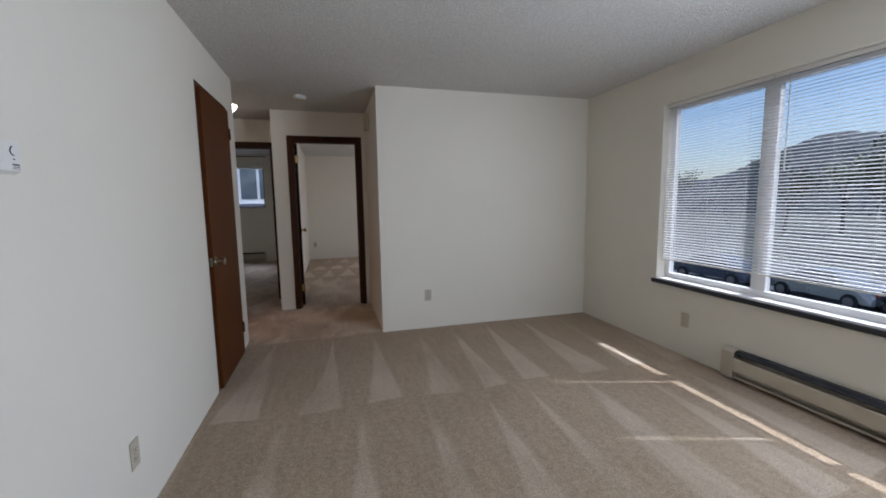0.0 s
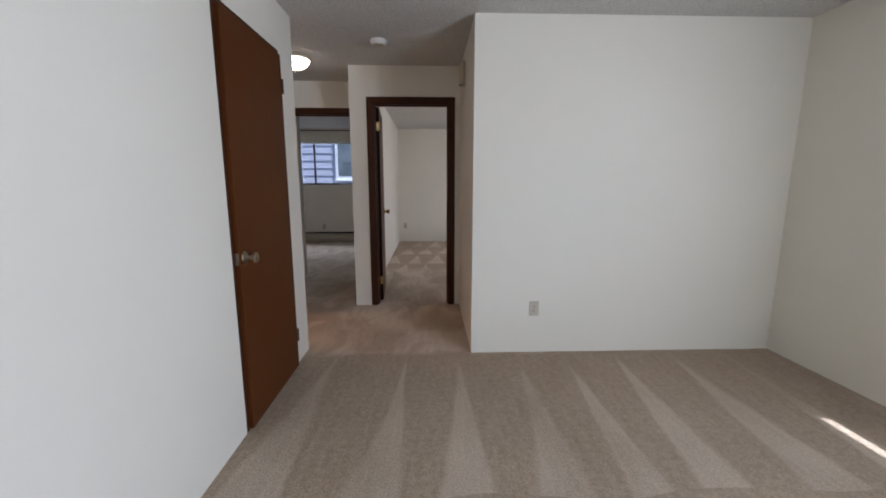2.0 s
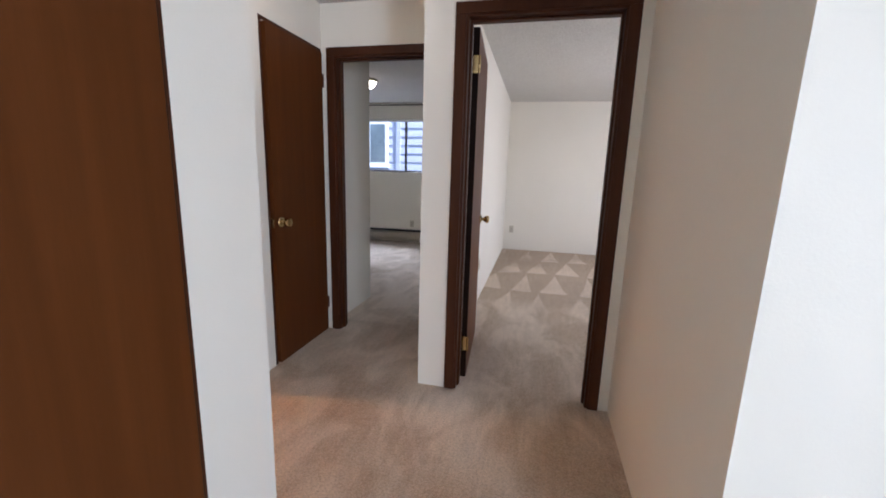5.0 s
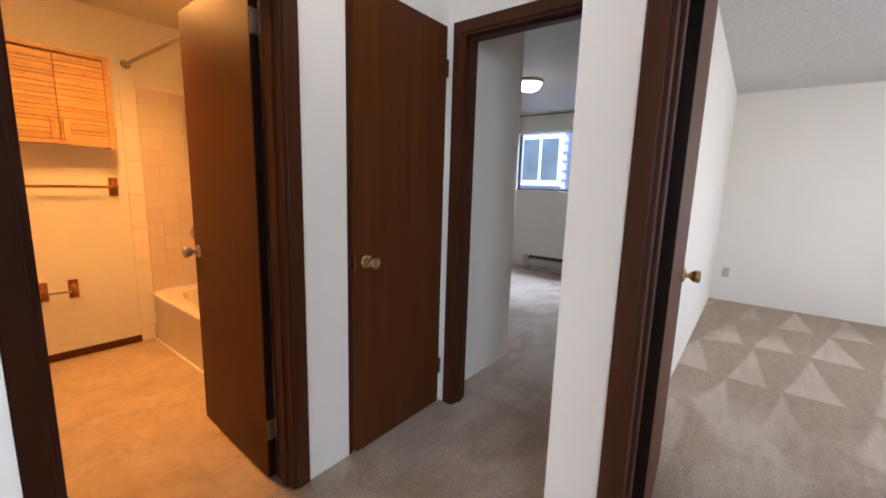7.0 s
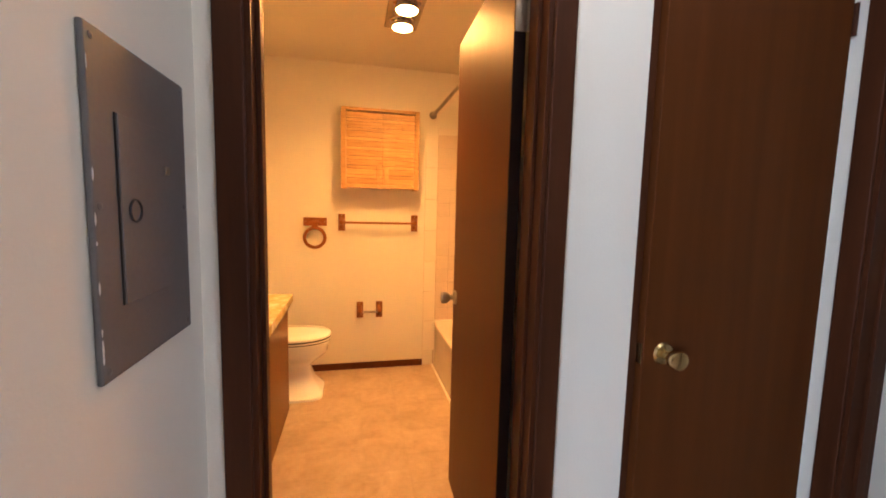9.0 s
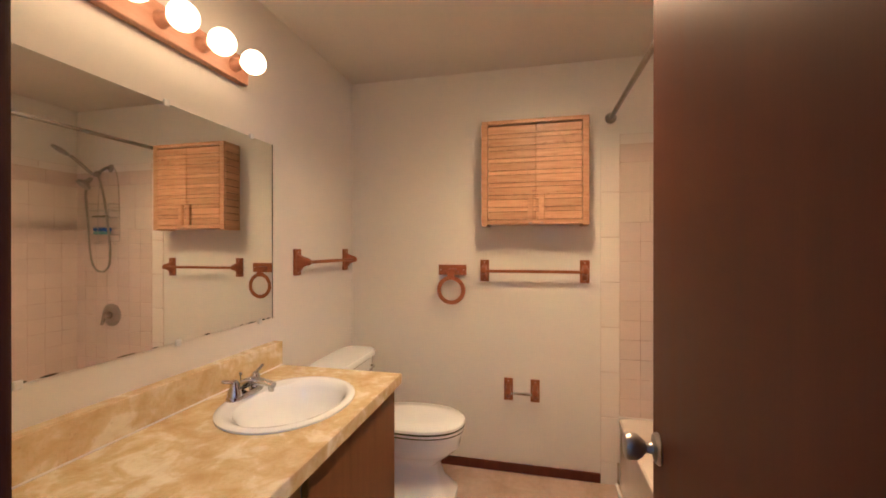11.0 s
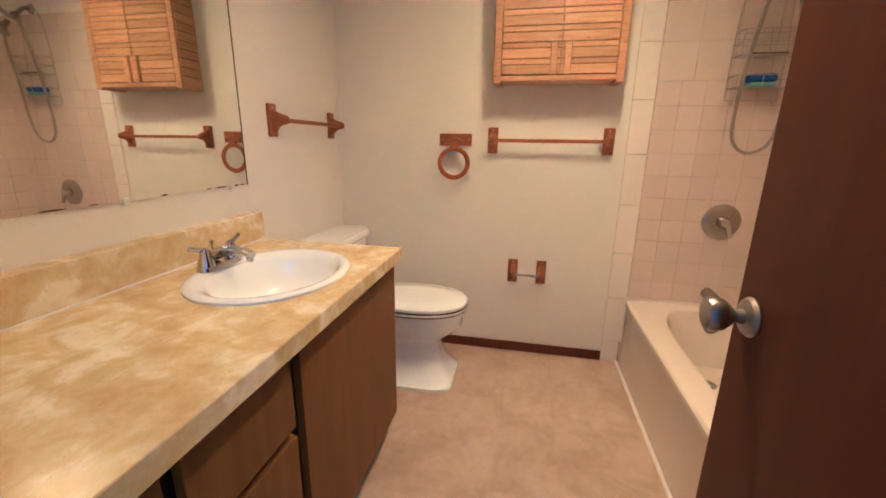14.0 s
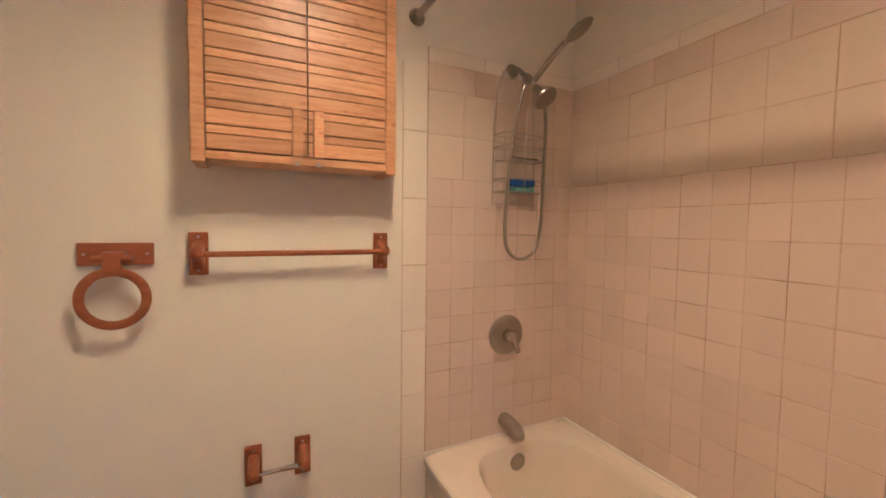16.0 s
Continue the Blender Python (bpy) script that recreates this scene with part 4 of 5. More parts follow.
ct = thing("countertop", (-2.376, 4.14, 0.757), "gold marbled laminate countertop with backsplash", "countertop")
SX, SY, SA, SB = -2.668, 4.172, 0.243, 0.207


def rect_ring(x0, x1, y0, y1, z, cx, cy, n=64):
    """A rectangle's outline seen from a point inside it, with its corners kept."""
    out = []
    for i in range(n):
        t = 2 * math.pi * i / n
        c, s = math.cos(t), math.sin(t)
        k = min(((x1 - cx) / c) if c > 1e-9 else ((x0 - cx) / c) if c < -1e-9 else 1e9, ((y1 - cy) / s) if s > 1e-9 else ((y0 - cy) / s) if s < -1e-9 else 1e9)
        out.append([cx + k * c, cy + k * s, z])
    for px, py in ((x0, y0), (x0, y1), (x1, y0), (x1, y1)):
        j = min(range(n), key=lambda q: (out[q][0] - px) ** 2 + (out[q][1] - py) ** 2)
        out[j][0], out[j][1] = px, py
    return out


top = loft([rect_ring(-3.052, -1.698, 3.833, 4.440, 0.757, SX, SY), rect_ring(-3.052, -1.698, 3.833, 4.440, 0.798, SX, SY), rect_ring(-3.050, -1.698, 3.833, 4.438, 0.800, SX, SY),
            ring_pts(SX, SY, SA - 0.02, SB - 0.02, 2.0, 0.800, 64), ring_pts(SX, SY, SA - 0.02, SB - 0.02, 2.0, 0.757, 64), rect_ring(-3.052, -1.698, 3.833, 4.440, 0.757, SX, SY)], cap0=False, cap1=False)
bmesh.ops.remove_doubles(top, verts=top.verts, dist=1e-5)
part("top", top, M_LAMINATE, ct)
part("backsplash", box(-3.050, -1.698, 3.8325, 3.878, 0.8005, 0.906, 0.0015), M_LAMINATE, ct)
part("joint_caulk", tube([(-3.048, 3.880, 0.802), (-1.70, 3.880, 0.802)], 0.003, 6), M_CAULK, ct)

sk = thing("sink", (SX, SY, 0.66), "white oval drop-in porcelain sink in the counter", "sink")
part("basin", loft([ring_pts(SX, SY, SA, SB, 2.05, 0.8005, 64), ring_pts(SX, SY, SA + 0.001, SB + 0.001, 2.05, 0.807, 64), ring_pts(SX, SY, SA - 0.008, SB - 0.008, 2.05, 0.813, 64),
                    ring_pts(SX, SY, SA - 0.022, SB - 0.022, 2.05, 0.812, 64), ring_pts(SX, SY + 0.012, SA - 0.038, SB - 0.046, 2.1, 0.803, 64), ring_pts(SX, SY + 0.014, SA - 0.048, SB - 0.056, 2.1, 0.785, 64),
                    ring_pts(SX, SY + 0.014, SA - 0.065, SB - 0.070, 2.1, 0.74, 64), ring_pts(SX, SY + 0.012, SA - 0.10, SB - 0.095, 2.0, 0.695, 64), ring_pts(SX, SY + 0.01, SA - 0.16, SB - 0.14, 2.0, 0.672, 64), ring_pts(SX, SY + 0.01, 0.02, 0.02, 2.0, 0.668, 64)], cap0=False), M_PORCELAIN, sk, smooth=True)
part("drain", turned([(0, 0.001), (0.014, 0.001), (0.018, 0.004), (0.024, 0.002), (0.024, 0), (0, 0)], 20, "z", (SX, SY + 0.01, 0.669)), M_CHROME, sk, smooth=True)

fc = thing("faucet", (SX, 3.995, 0.812), "chrome two-lever bathroom faucet on the sink rim", "faucet")
FY, FZ = 3.997, 0.812
part("base", loft([ring_pts(SX, FY, 0.078, 0.027, 3.2, FZ, 32), ring_pts(SX, FY, 0.077, 0.026, 3.2, FZ + 0.010, 32), ring_pts(SX, FY, 0.072, 0.022, 3.0, FZ + 0.016, 32)]), M_CHROME, fc, smooth=True)
for s in (-1, 1):
    part("handle_base", turned([(0, 0), (0.024, 0), (0.022, 0.012), (0.016, 0.030), (0.014, 0.042), (0.010, 0.050), (0, 0.051)], 22, "z", (SX + s * 0.051, FY, FZ + 0.013)), M_CHROME, fc, smooth=True)
    part("lever", tube(curve_pts([(SX + s * 0.046, FY, FZ + 0.060), (SX + s * 0.068, FY - 0.002, FZ + 0.064), (SX + s * 0.098, FY - 0.006, FZ + 0.074)], 5), 0.0062, 10), M_CHROME, fc, smooth=True)
part("spout", loft([[(SX + 0.016 * math.cos(a), FY + p + 0.0 * math.cos(a), FZ + z + r * math.sin(a)) for a in [2 * math.pi * k / 16 for k in range(16)]] for p, z, r in
                    ((-0.012, 0.034, 0.018), (0.020, 0.046, 0.018), (0.055, 0.050, 0.014), (0.090, 0.046, 0.011), (0.112, 0.040, 0.010))]), M_CHROME, fc, smooth=True)
part("aerator", turned([(0, -0.016), (0.009, -0.016), (0.010, 0.0), (0, 0.002)], 16, "z", (SX, FY + 0.103, FZ + 0.036)), M_CHROME, fc, smooth=True)
part("lift_rod", turned([(0, 0), (0.0025, 0), (0.0025, 0.050), (0.006, 0.053), (0.006, 0.060), (0, 0.063)], 12, "z", (SX, FY - 0.020, FZ + 0.014)), M_CHROME, fc, smooth=True)


# ---- mirror and light bar ----
mr = thing("wall_mirror", (-2.37, 3.832, 1.01), "large frameless mirror with worn black lower edge", "mirror")
part("glass_sheet", box(-3.034, -1.712, 3.8315, 3.8370, 1.010, 1.787, 0.0008, 1), M_MIRROR, mr)
rng = random.Random(4)
xx = -3.02
while xx < -1.75:
    w = rng.uniform(0.015, 0.07)
    if rng.random() < 0.62:
        h = rng.uniform(0.0012, 0.0035)
        bmx = loft([ring_pts(xx + w / 2, 0, w / 2, h, 1.6, 0, 14), ring_pts(xx + w / 2, 0, w / 2 - 0.002, h * 0.8, 1.6, 0.0006, 14)])
        move(bmx, Matrix.Translation((0, 3.8372, 1.0145)) @ Matrix(((1, 0, 0, 0), (0, 0, 1, 0), (0, 1, 0, 0), (0, 0, 0, 1))))
        part("desilvered_spot", bmx, M_BLACK, mr, "black desilvered spot on the lower edge")
    xx += w + rng.uniform(0.0, 0.05)
part("edge_bead", box(-3.0365, -3.0335, 3.8315, 3.8385, 1.010, 1.787), M_DARKSLOT, mr)
for cx, cz in ((-2.083, 1.787), (-2.508, 1.787), (-2.90, 1.787), (-2.95, 1.010), (-2.55, 1.010), (-2.13, 1.010)):
    part("mirror_clip", box(cx - 0.009, cx + 0.009, 3.831, 3.842, cz - 0.010, cz + 0.012, 0.003), M_GLASSY, mr, "clear plastic mirror clip")

lb = thing("vanity_light", (-2.39, 3.83, 1.975), "wooden bar light with six lit globe bulbs", "wall light")
part("bar", box(-2.852, -1.925, 3.8305, 3.862, 1.975, 2.078, 0.004), M_BARWOOD, lb)
for k in range(6):
    bx = -2.773 + k * 0.1545
    part("socket", turned([(0, 0), (0.026, 0), (0.026, 0.004), (0.021, 0.012), (0.0205, 0.040), (0, 0.040)], 20, "y", (bx, 3.862, 2.025)), M_BARWOOD, lb, "brown socket cup", smooth=True)
    prof = [(0, -0.003), (0.016, 0.0)] + [(0.0445 * math.sin(math.radians(a)), 0.046 - 0.0445 * math.cos(math.radians(a))) for a in range(25, 180, 12)] + [(0, 0.087)]
    part("globe_bulb", turned(prof, 24, "y", (bx, 3.902, 2.025)), M_BULB, lb, "lit white globe bulb", smooth=True)

hl = thing("heat_lamp", (-2.92, 5.05, 2.33), "square ceiling lamp plate with two lit reflector bulbs", "ceiling lamp")
part("plate", box(-3.135, -2.705, 4.955, 5.145, 2.366, 2.386, 0.005), M_NICKEL, hl)
for bx in (-3.022, -2.818):
    part("collar", turned([(0, 0.0), (0.074, 0.0), (0.074, 0.006), (0.066, 0.010), (0, 0.010)], 28, "-z", (bx, 5.05, 2.367)), M_CHROME, hl, smooth=True)
    part("reflector", turned([(0.050, 0), (0.060, 0.012), (0.061, 0.026), (0.058, 0.030)], 28, "-z", (bx, 5.05, 2.358)), M_CHROME, hl, "silvered bulb rim", smooth=True)
    part("bulb_lens", turned([(0.0575, 0.0), (0.052, 0.006), (0.036, 0.012), (0.018, 0.015), (0, 0.0155)], 28, "-z", (bx, 5.05, 2.330)), M_HEATBULB, hl, "lit frosted reflector bulb", smooth=True)
alone("ceiling_hook", tube(curve_pts([(-2.857, 4.142, 2.385), (-2.857, 4.142, 2.37), (-2.865, 4.142, 2.356), (-2.857, 4.142, 2.346), (-2.848, 4.142, 2.354)], 5), 0.0022, 6), M_WHITE, "small white screw hook in the bathroom ceiling", "hook")


# ---- toilet ----
tl = thing("toilet", (-3.55, 4.25, 0), "white porcelain toilet with closed lid beside the vanity", "toilet")
TX = -3.512
bowl = loft([ring_pts(TX + 0.008, 4.315, 0.172, 0.262, 6, 0.001), ring_pts(TX + 0.008, 4.315, 0.172, 0.262, 6, 0.018), ring_pts(TX + 0.006, 4.325, 0.156, 0.252, 5, 0.03), ring_pts(TX, 4.30, 0.112, 0.215, 4, 0.10), ring_pts(TX, 4.295, 0.102, 0.198, 3.4, 0.17), ring_pts(TX, 4.295, 0.101, 0.196, 3.2, 0.205),
             ring_pts(TX, 4.315, 0.110, 0.212, 2.8, 0.235), ring_pts(TX, 4.335, 0.138, 0.232, 2.5, 0.265), ring_pts(TX, 4.352, 0.164, 0.251, 2.4, 0.300), ring_pts(TX, 4.353, 0.166, 0.254, 2.4, 0.335), ring_pts(TX, 4.360, 0.174, 0.258, 2.35, 0.366), ring_pts(TX, 4.360, 0.172, 0.256, 2.35, 0.3825)])
part("bowl", bowl, M_PORCELAIN, tl, smooth=True)
part("neck", box(TX - 0.11, TX + 0.11, 3.95, 4.20, 0.20, 0.385, 0.03, 3), M_PORCELAIN, tl, smooth=True)
part("seat", loft([ring_pts(TX, 4.362, 0.174, 0.258, 2.35, 0.3855), ring_pts(TX, 4.362, 0.180, 0.264, 2.35, 0.3890), ring_pts(TX, 4.362, 0.180, 0.264, 2.35, 0.3990), ring_pts(TX, 4.362, 0.175, 0.259, 2.35, 0.4030)]), M_PORCELAIN, tl, smooth=True)
part("seat_lid", loft([ring_pts(TX, 4.362, 0.175, 0.259, 2.3, 0.4065), ring_pts(TX, 4.362, 0.181, 0.265, 2.3, 0.4100), ring_pts(TX, 4.362, 0.180, 0.264, 2.3, 0.4220), ring_pts(TX, 4.362, 0.170, 0.252, 2.3, 0.4300), ring_pts(TX, 4.36, 0.10, 0.16, 2.2, 0.4345)]), M_PORCELAIN, tl, smooth=True)
# Black filler rings paint the shaded gaps under the seat and the lid.
part("seat_gap_shade", loft([ring_pts(TX, 4.361, 0.1792, 0.2632, 2.35, 0.3826), ring_pts(TX, 4.362, 0.1792, 0.2632, 2.35, 0.3885)]), M_BLACK, tl)
part("lid_gap_shade", loft([ring_pts(TX, 4.362, 0.1800, 0.2640, 2.3, 0.4000), ring_pts(TX, 4.362, 0.1800, 0.2640, 2.3, 0.4085)]), M_BLACK, tl)
for s in (-1, 1):
    part("seat_hinge", box(TX + s * 0.075 - 0.018, TX + s * 0.075 + 0.018, 4.105, 4.135, 0.393, 0.43, 0.006), M_PORCELAIN, tl, smooth=True)
    part("bolt_cap", turned([(0.016, 0), (0.016, 0.01), (0.010, 0.018), (0, 0.020)], 14, "z", (TX + s * 0.115, 4.28, 0.018)), M_PORCELAIN, tl, smooth=True)
part("tank", loft([ring_pts(TX, 3.938, 0.205, 0.088, 7, 0.372), ring_pts(TX, 3.938, 0.222, 0.096, 7, 0.45), ring_pts(TX, 3.938, 0.232, 0.100, 7, 0.68)]), M_PORCELAIN, tl, smooth=True)
part("tank_lid", loft([ring_pts(TX, 3.945, 0.236, 0.104, 7, 0.682), ring_pts(TX, 3.945, 0.244, 0.110, 6, 0.688), ring_pts(TX, 3.945, 0.244, 0.110, 5, 0.710), ring_pts(TX, 3.945, 0.236, 0.103, 5, 0.719), ring_pts(TX, 3.945, 0.16, 0.06, 4, 0.722)]), M_PORCELAIN, tl, smooth=True)
part("flush_lever", tube(curve_pts([(TX - 0.16, 4.035, 0.63), (TX - 0.16, 4.055, 0.63), (TX - 0.12, 4.06, 0.625), (TX - 0.085, 4.058, 0.62)], 5), 0.006, 8), M_CHROME, tl, smooth=True)


# ---- wooden towel hardware and wall cabinet ----
def plate_and_arm(root, along, m):
    """Back plate and tapered bracket of a towel bar, in a frame whose x leads out of the wall."""
    pl = box(0.0005, 0.014, -0.026, 0.026, -0.065, 0.065, 0.003)
    move(pl, m)
    part("back_plate", pl, M_TOWELWOOD, root)
    ar = loft([ring_pts(0, -0.006, 0.017, 0.046, 5, 0.013, 20), ring_pts(0, -0.004, 0.017, 0.042, 4, 0.022, 20), ring_pts(0, 0.001, 0.016, 0.030, 3, 0.036, 20), ring_pts(0, 0.003, 0.016, 0.022, 2.6, 0.052, 20),
               ring_pts(0, 0.002, 0.016, 0.018, 2.2, 0.070, 20), ring_pts(0, 0.001, 0.013, 0.014, 2, 0.080, 20), ring_pts(0, 0, 0.006, 0.006, 2, 0.085, 20)])
    move(ar, m @ Matrix(((0, 0, 1, 0), (1, 0, 0, 0), (0, 1, 0, 0), (0, 0, 0, 1))))
    part("bracket", ar, M_TOWELWOOD, root, smooth=True)
    for s in (-1, 1):
        sc = turned([(0.0045, 0), (0.0045, 0.001), (0, 0.0022)], 10, "x", (0.014, 0, s * 0.05))
        move(sc, m)
        part("screw", sc, M_OLDBRASS, root, smooth=True)


def towel_bar(p, q, turn, label):
    mid = ((p[0] + q[0]) / 2, (p[1] + q[1]) / 2, (p[2] + q[2]) / 2 - 0.065)
    root = thing("towel_bar", mid, label, "towel bar", "wooden towel bars")
    mats = [Matrix.Translation(c) @ Matrix.Rotation(radians(turn), 4, "Z") for c in (p, q)]
    for m in mats:
        plate_and_arm(root, turn, m)
    part("rod", tube([mats[0] @ Vector((0.060, 0, 0)), mats[1] @ Vector((0.060, 0, 0))], 0.009, 14), M_TOWELWOOD, root, smooth=True)
    return root


towel_bar((-3.855, 4.691, 1.190), (-3.855, 5.259, 1.190), 0, "cherry-stained wooden towel bar under the wall cabinet")
towel_bar((-3.738, 3.83, 1.254), (-3.226, 3.83, 1.254), 90, "cherry-stained wooden towel bar above the toilet tank")

tp = thing("paper_holder", (-3.855, 4.908, 0.425), "empty cherry-stained wooden toilet paper holder", "paper holder")
for y in (4.832, 4.985):
    plate_and_arm(tp, 0, Matrix.Translation((-3.855, y, 0.492)))
part("roller", turned([(0, 0), (0.006, 0), (0.006, 0.02), (0.0075, 0.021), (0.0075, 0.085), (0.009, 0.087), (0.009, 0.132), (0.006, 0.134), (0, 0.15)], 16, "y", (-3.795, 4.834, 0.486)), M_CHROME, tp, "sprung metal roller", smooth=True)

tr = thing("towel_ring", (-3.855, 4.494, 0.985), "cherry-stained wooden towel ring on a back plate", "towel ring")
part("back_plate", box(-3.8545, -3.841, 4.408, 4.580, 1.160, 1.223, 0.003), M_TOWELWOOD, tr)
part("bracket", join(box(-3.842, -3.80, 4.468, 4.520, 1.172, 1.200, 0.006), turned([(0, 0), (0.009, 0), (0.009, 0.09), (0, 0.09)], 14, "y", (-3.806, 4.449, 1.182))), M_TOWELWOOD, tr, smooth=True)
ringm = bmesh.new()
NR, NS = 44, 10
rv = [[ringm.verts.new((-3.803 + 0.0075 * math.sin(2 * math.pi * k / NS), 4.494 + (0.074 + 0.0125 * math.cos(2 * math.pi * k / NS)) * math.cos(2 * math.pi * i / NR), 1.072 + (0.074 + 0.0125 * math.cos(2 * math.pi * k / NS)) * math.sin(2 * math.pi * i / NR))) for k in range(NS)] for i in range(NR)]
for i in range(NR):
    for k in range(NS):
        ringm.faces.new((rv[i][k], rv[i][(k + 1) % NS], rv[(i + 1) % NR][(k + 1) % NS], rv[(i + 1) % NR][k]))
part("ring", ringm, M_TOWELWOOD, tr, smooth=True)
part("tongue", loft([[(-3.803 + a, 4.494 + s * b, z) for a, s in ((-0.006, -1), (0.006, -1), (0.006, 1), (-0.006, 1))] for z, b in ((1.135, 0.044), (1.152, 0.024), (1.170, 0.019), (1.184, 0.018))]), M_TOWELWOOD, tr)
for y in (4.423, 4.565):
    part("screw", turned([(0.0045, 0), (0.0045, 0.001), (0, 0.0022)], 10, "x", (-3.841, y, 1.192)), M_OLDBRASS, tr)


def wall_cabinet():
    x0, x1, y0, y1, z0, z1 = -3.854, -3.703, 4.691, 5.267, 1.447, 2.035
    root = thing("wall_cabinet", (x0, (y0 + y1) / 2, z0), "bamboo wall cabinet with two louvered doors", "cabinet")
    t = 0.034
    part("side", box(x0, x1, y0, y0 + t, z0, z1, 0.003), M_BAMBOO, root)
    part("side", box(x0, x1, y1 - t, y1, z0, z1, 0.003), M_BAMBOO, root)
    # Dark sheet behind the side slats paints the shade in their gaps.
    part("side_backing", box(x0 + 0.014, x1 - 0.014, y0 - 0.0008, y0 + 0.001, z0 + 0.024, z0 + 0.566), M_BAMBOO_SHADE, root, "dark sheet painted as shade between the side slats")
    for k in range(12):
        part("side_slat", box(x0 + 0.014, x1 - 0.014, y0 - 0.0035, y0 + 0.002, z0 + 0.024 + k * 0.0455, z0 + 0.0655 + k * 0.0455, 0.0012, 1), M_BAMBOO, root)
    part("top", box(x0, x1, y0 + t, y1 - t, z1 - 0.022, z1, 0.002), M_BAMBOO, root)
    part("bottom", box(x0 + 0.004, x1, y0 + t, y1 - t, z0 + 0.010, z0 + 0.032, 0.002), M_BAMBOO, root)
    part("back_panel", box(x0, x0 + 0.006, y0 + t, y1 - t, z0 + 0.03, z1 - 0.02), M_BAMBOO, root)
    mid = 4.990
    for a, b, hs in ((y0 + t + 0.002, mid - 0.0015, -1), (mid + 0.0015, y1 - t - 0.002, 1)):
        # Door core is dark too, as painted shade between its slats.
        dr = part("door", box(x1 - 0.018, x1 - 0.008, a, b, z0 + 0.036, z1 - 0.026), M_BAMBOO_SHADE, root, "louvered bamboo door")
        z, k = z0 + 0.0355, 0
        while z < z1 - 0.034:
            h = 0.0435 if k % 2 == 0 else 0.0245
            h = min(h, z1 - 0.0255 - z)
            sl = box(x1 - 0.0085, x1 + (0.0005 if k % 2 == 0 else -0.0012), a + 0.0005, b - 0.0005, z + 0.0017, z + h - 0.0017, 0.0012, 1)
            part("slat", sl, M_BAMBOO, dr)
            z += h
            k += 1
        c = mid + hs * 0.030
        part("handle", box(x1 + 0.0006, x1 + 0.020, c - 0.0145, c + 0.0145, z0 + 0.032, z0 + 0.168, 0.003), M_BAMBOO, dr, "square bamboo pull")
    for s in (-1, 1):
        part("hinge_pin", box(x1 - 0.004, x1 + 0.003, mid + s * 0.03 - 0.008, mid + s * 0.03 + 0.008, z0 + 0.006, z0 + 0.02, 0.001), M_OLDBRASS, root)
    return root


M_BAMBOO_SHADE = surface("bamboo_shadow_gap", (0.055, 0.022, 0.007), (0.085, 0.036, 0.011), 0.6, scale=10)
wall_cabinet()

# ---- small fixtures of the rooms ----
M_OUTLET = surface("outlet_plate", (0.50, 0.455, 0.36), (0.56, 0.51, 0.41), 0.35, scale=12, fine=100, fine_amt=0.04)
M_PANEL = surface("panel_grey_enamel", (0.155, 0.15, 0.15), (0.20, 0.19, 0.19), 0.42, 0.25, scale=4, fine=120, fine_amt=0.08, bmp=0.05, bmp_dist=0.0006, rough2=0.55)
M_ALUM = surface("bare_aluminium", (0.22, 0.22, 0.23), (0.28, 0.28, 0.29), 0.35, 1.0, scale=10, fine=90)


def outlet(x, y, z, turn, label):
    """A duplex outlet: plate, two sockets with slots, and the middle screw. Local x leads out of the wall."""
    root = thing("wall_outlet", (x, y, z - 0.058), label, "outlet", "wall outlets")
    m = Matrix.Rotation(radians(turn), 4, "Z")

    def put(name, bm, mt, par=root, **k):
        move(bm, Matrix.Translation((0, 0, 0.058)))
        move(bm, m)
        return part(name, bm, mt, par, local=True, **k)

    put("plate", box(0.0005, 0.0055, -0.035, 0.035, -0.0575, 0.0575, 0.0025), M_OUTLET)
    for s in (-1, 1):
        so = put("socket", loft([[(xx, p[0], p[1] + s * 0.0195) for p in [(q[0], q[1]) for q in ring_pts(0, 0, r * 0.0165, r * 0.0140, 3, 0, 20)]] for xx, r in ((0.005, 1), (0.0075, 0.97))]), M_OUTLET)
        for dy, h in ((-0.006, 0.0085), (0.006, 0.0065)):
            put("slot", box(0.0072, 0.0082, dy - 0.0012, dy + 0.0012, s * 0.0195 - h / 2 + 0.002, s * 0.0195 + h / 2 + 0.002), M_BLACK, so)
        put("ground_hole", turned([(0.0024, 0), (0.0024, 0.001), (0, 0.001)], 10, "x", (0.0072, 0, s * 0.0195 - 0.007)), M_BLACK, so)
    put("screw", turned([(0.003, 0), (0.003, 0.001), (0, 0.0016)], 10, "x", (0.0055, 0, 0)), M_OLDBRASS)
    return root


outlet(0.909, 4.354, 0.344, -90, "ivory duplex outlet low on the end wall")
outlet(-0.81, 2.22, 0.306, 0, "ivory duplex outlet low on the side wall")
outlet(2.746, 2.985, 0.300, 180, "ivory duplex outlet under the living room window")
outlet(-0.40, 10.2, 0.342, -90, "ivory duplex outlet on the bedroom end wall")
outlet(-0.529, 7.27, 0.372, 0, "ivory duplex outlet on the bedroom side wall")
outlet(-2.152, 10.2, 0.328, -90, "ivory duplex outlet above the bedroom heater")


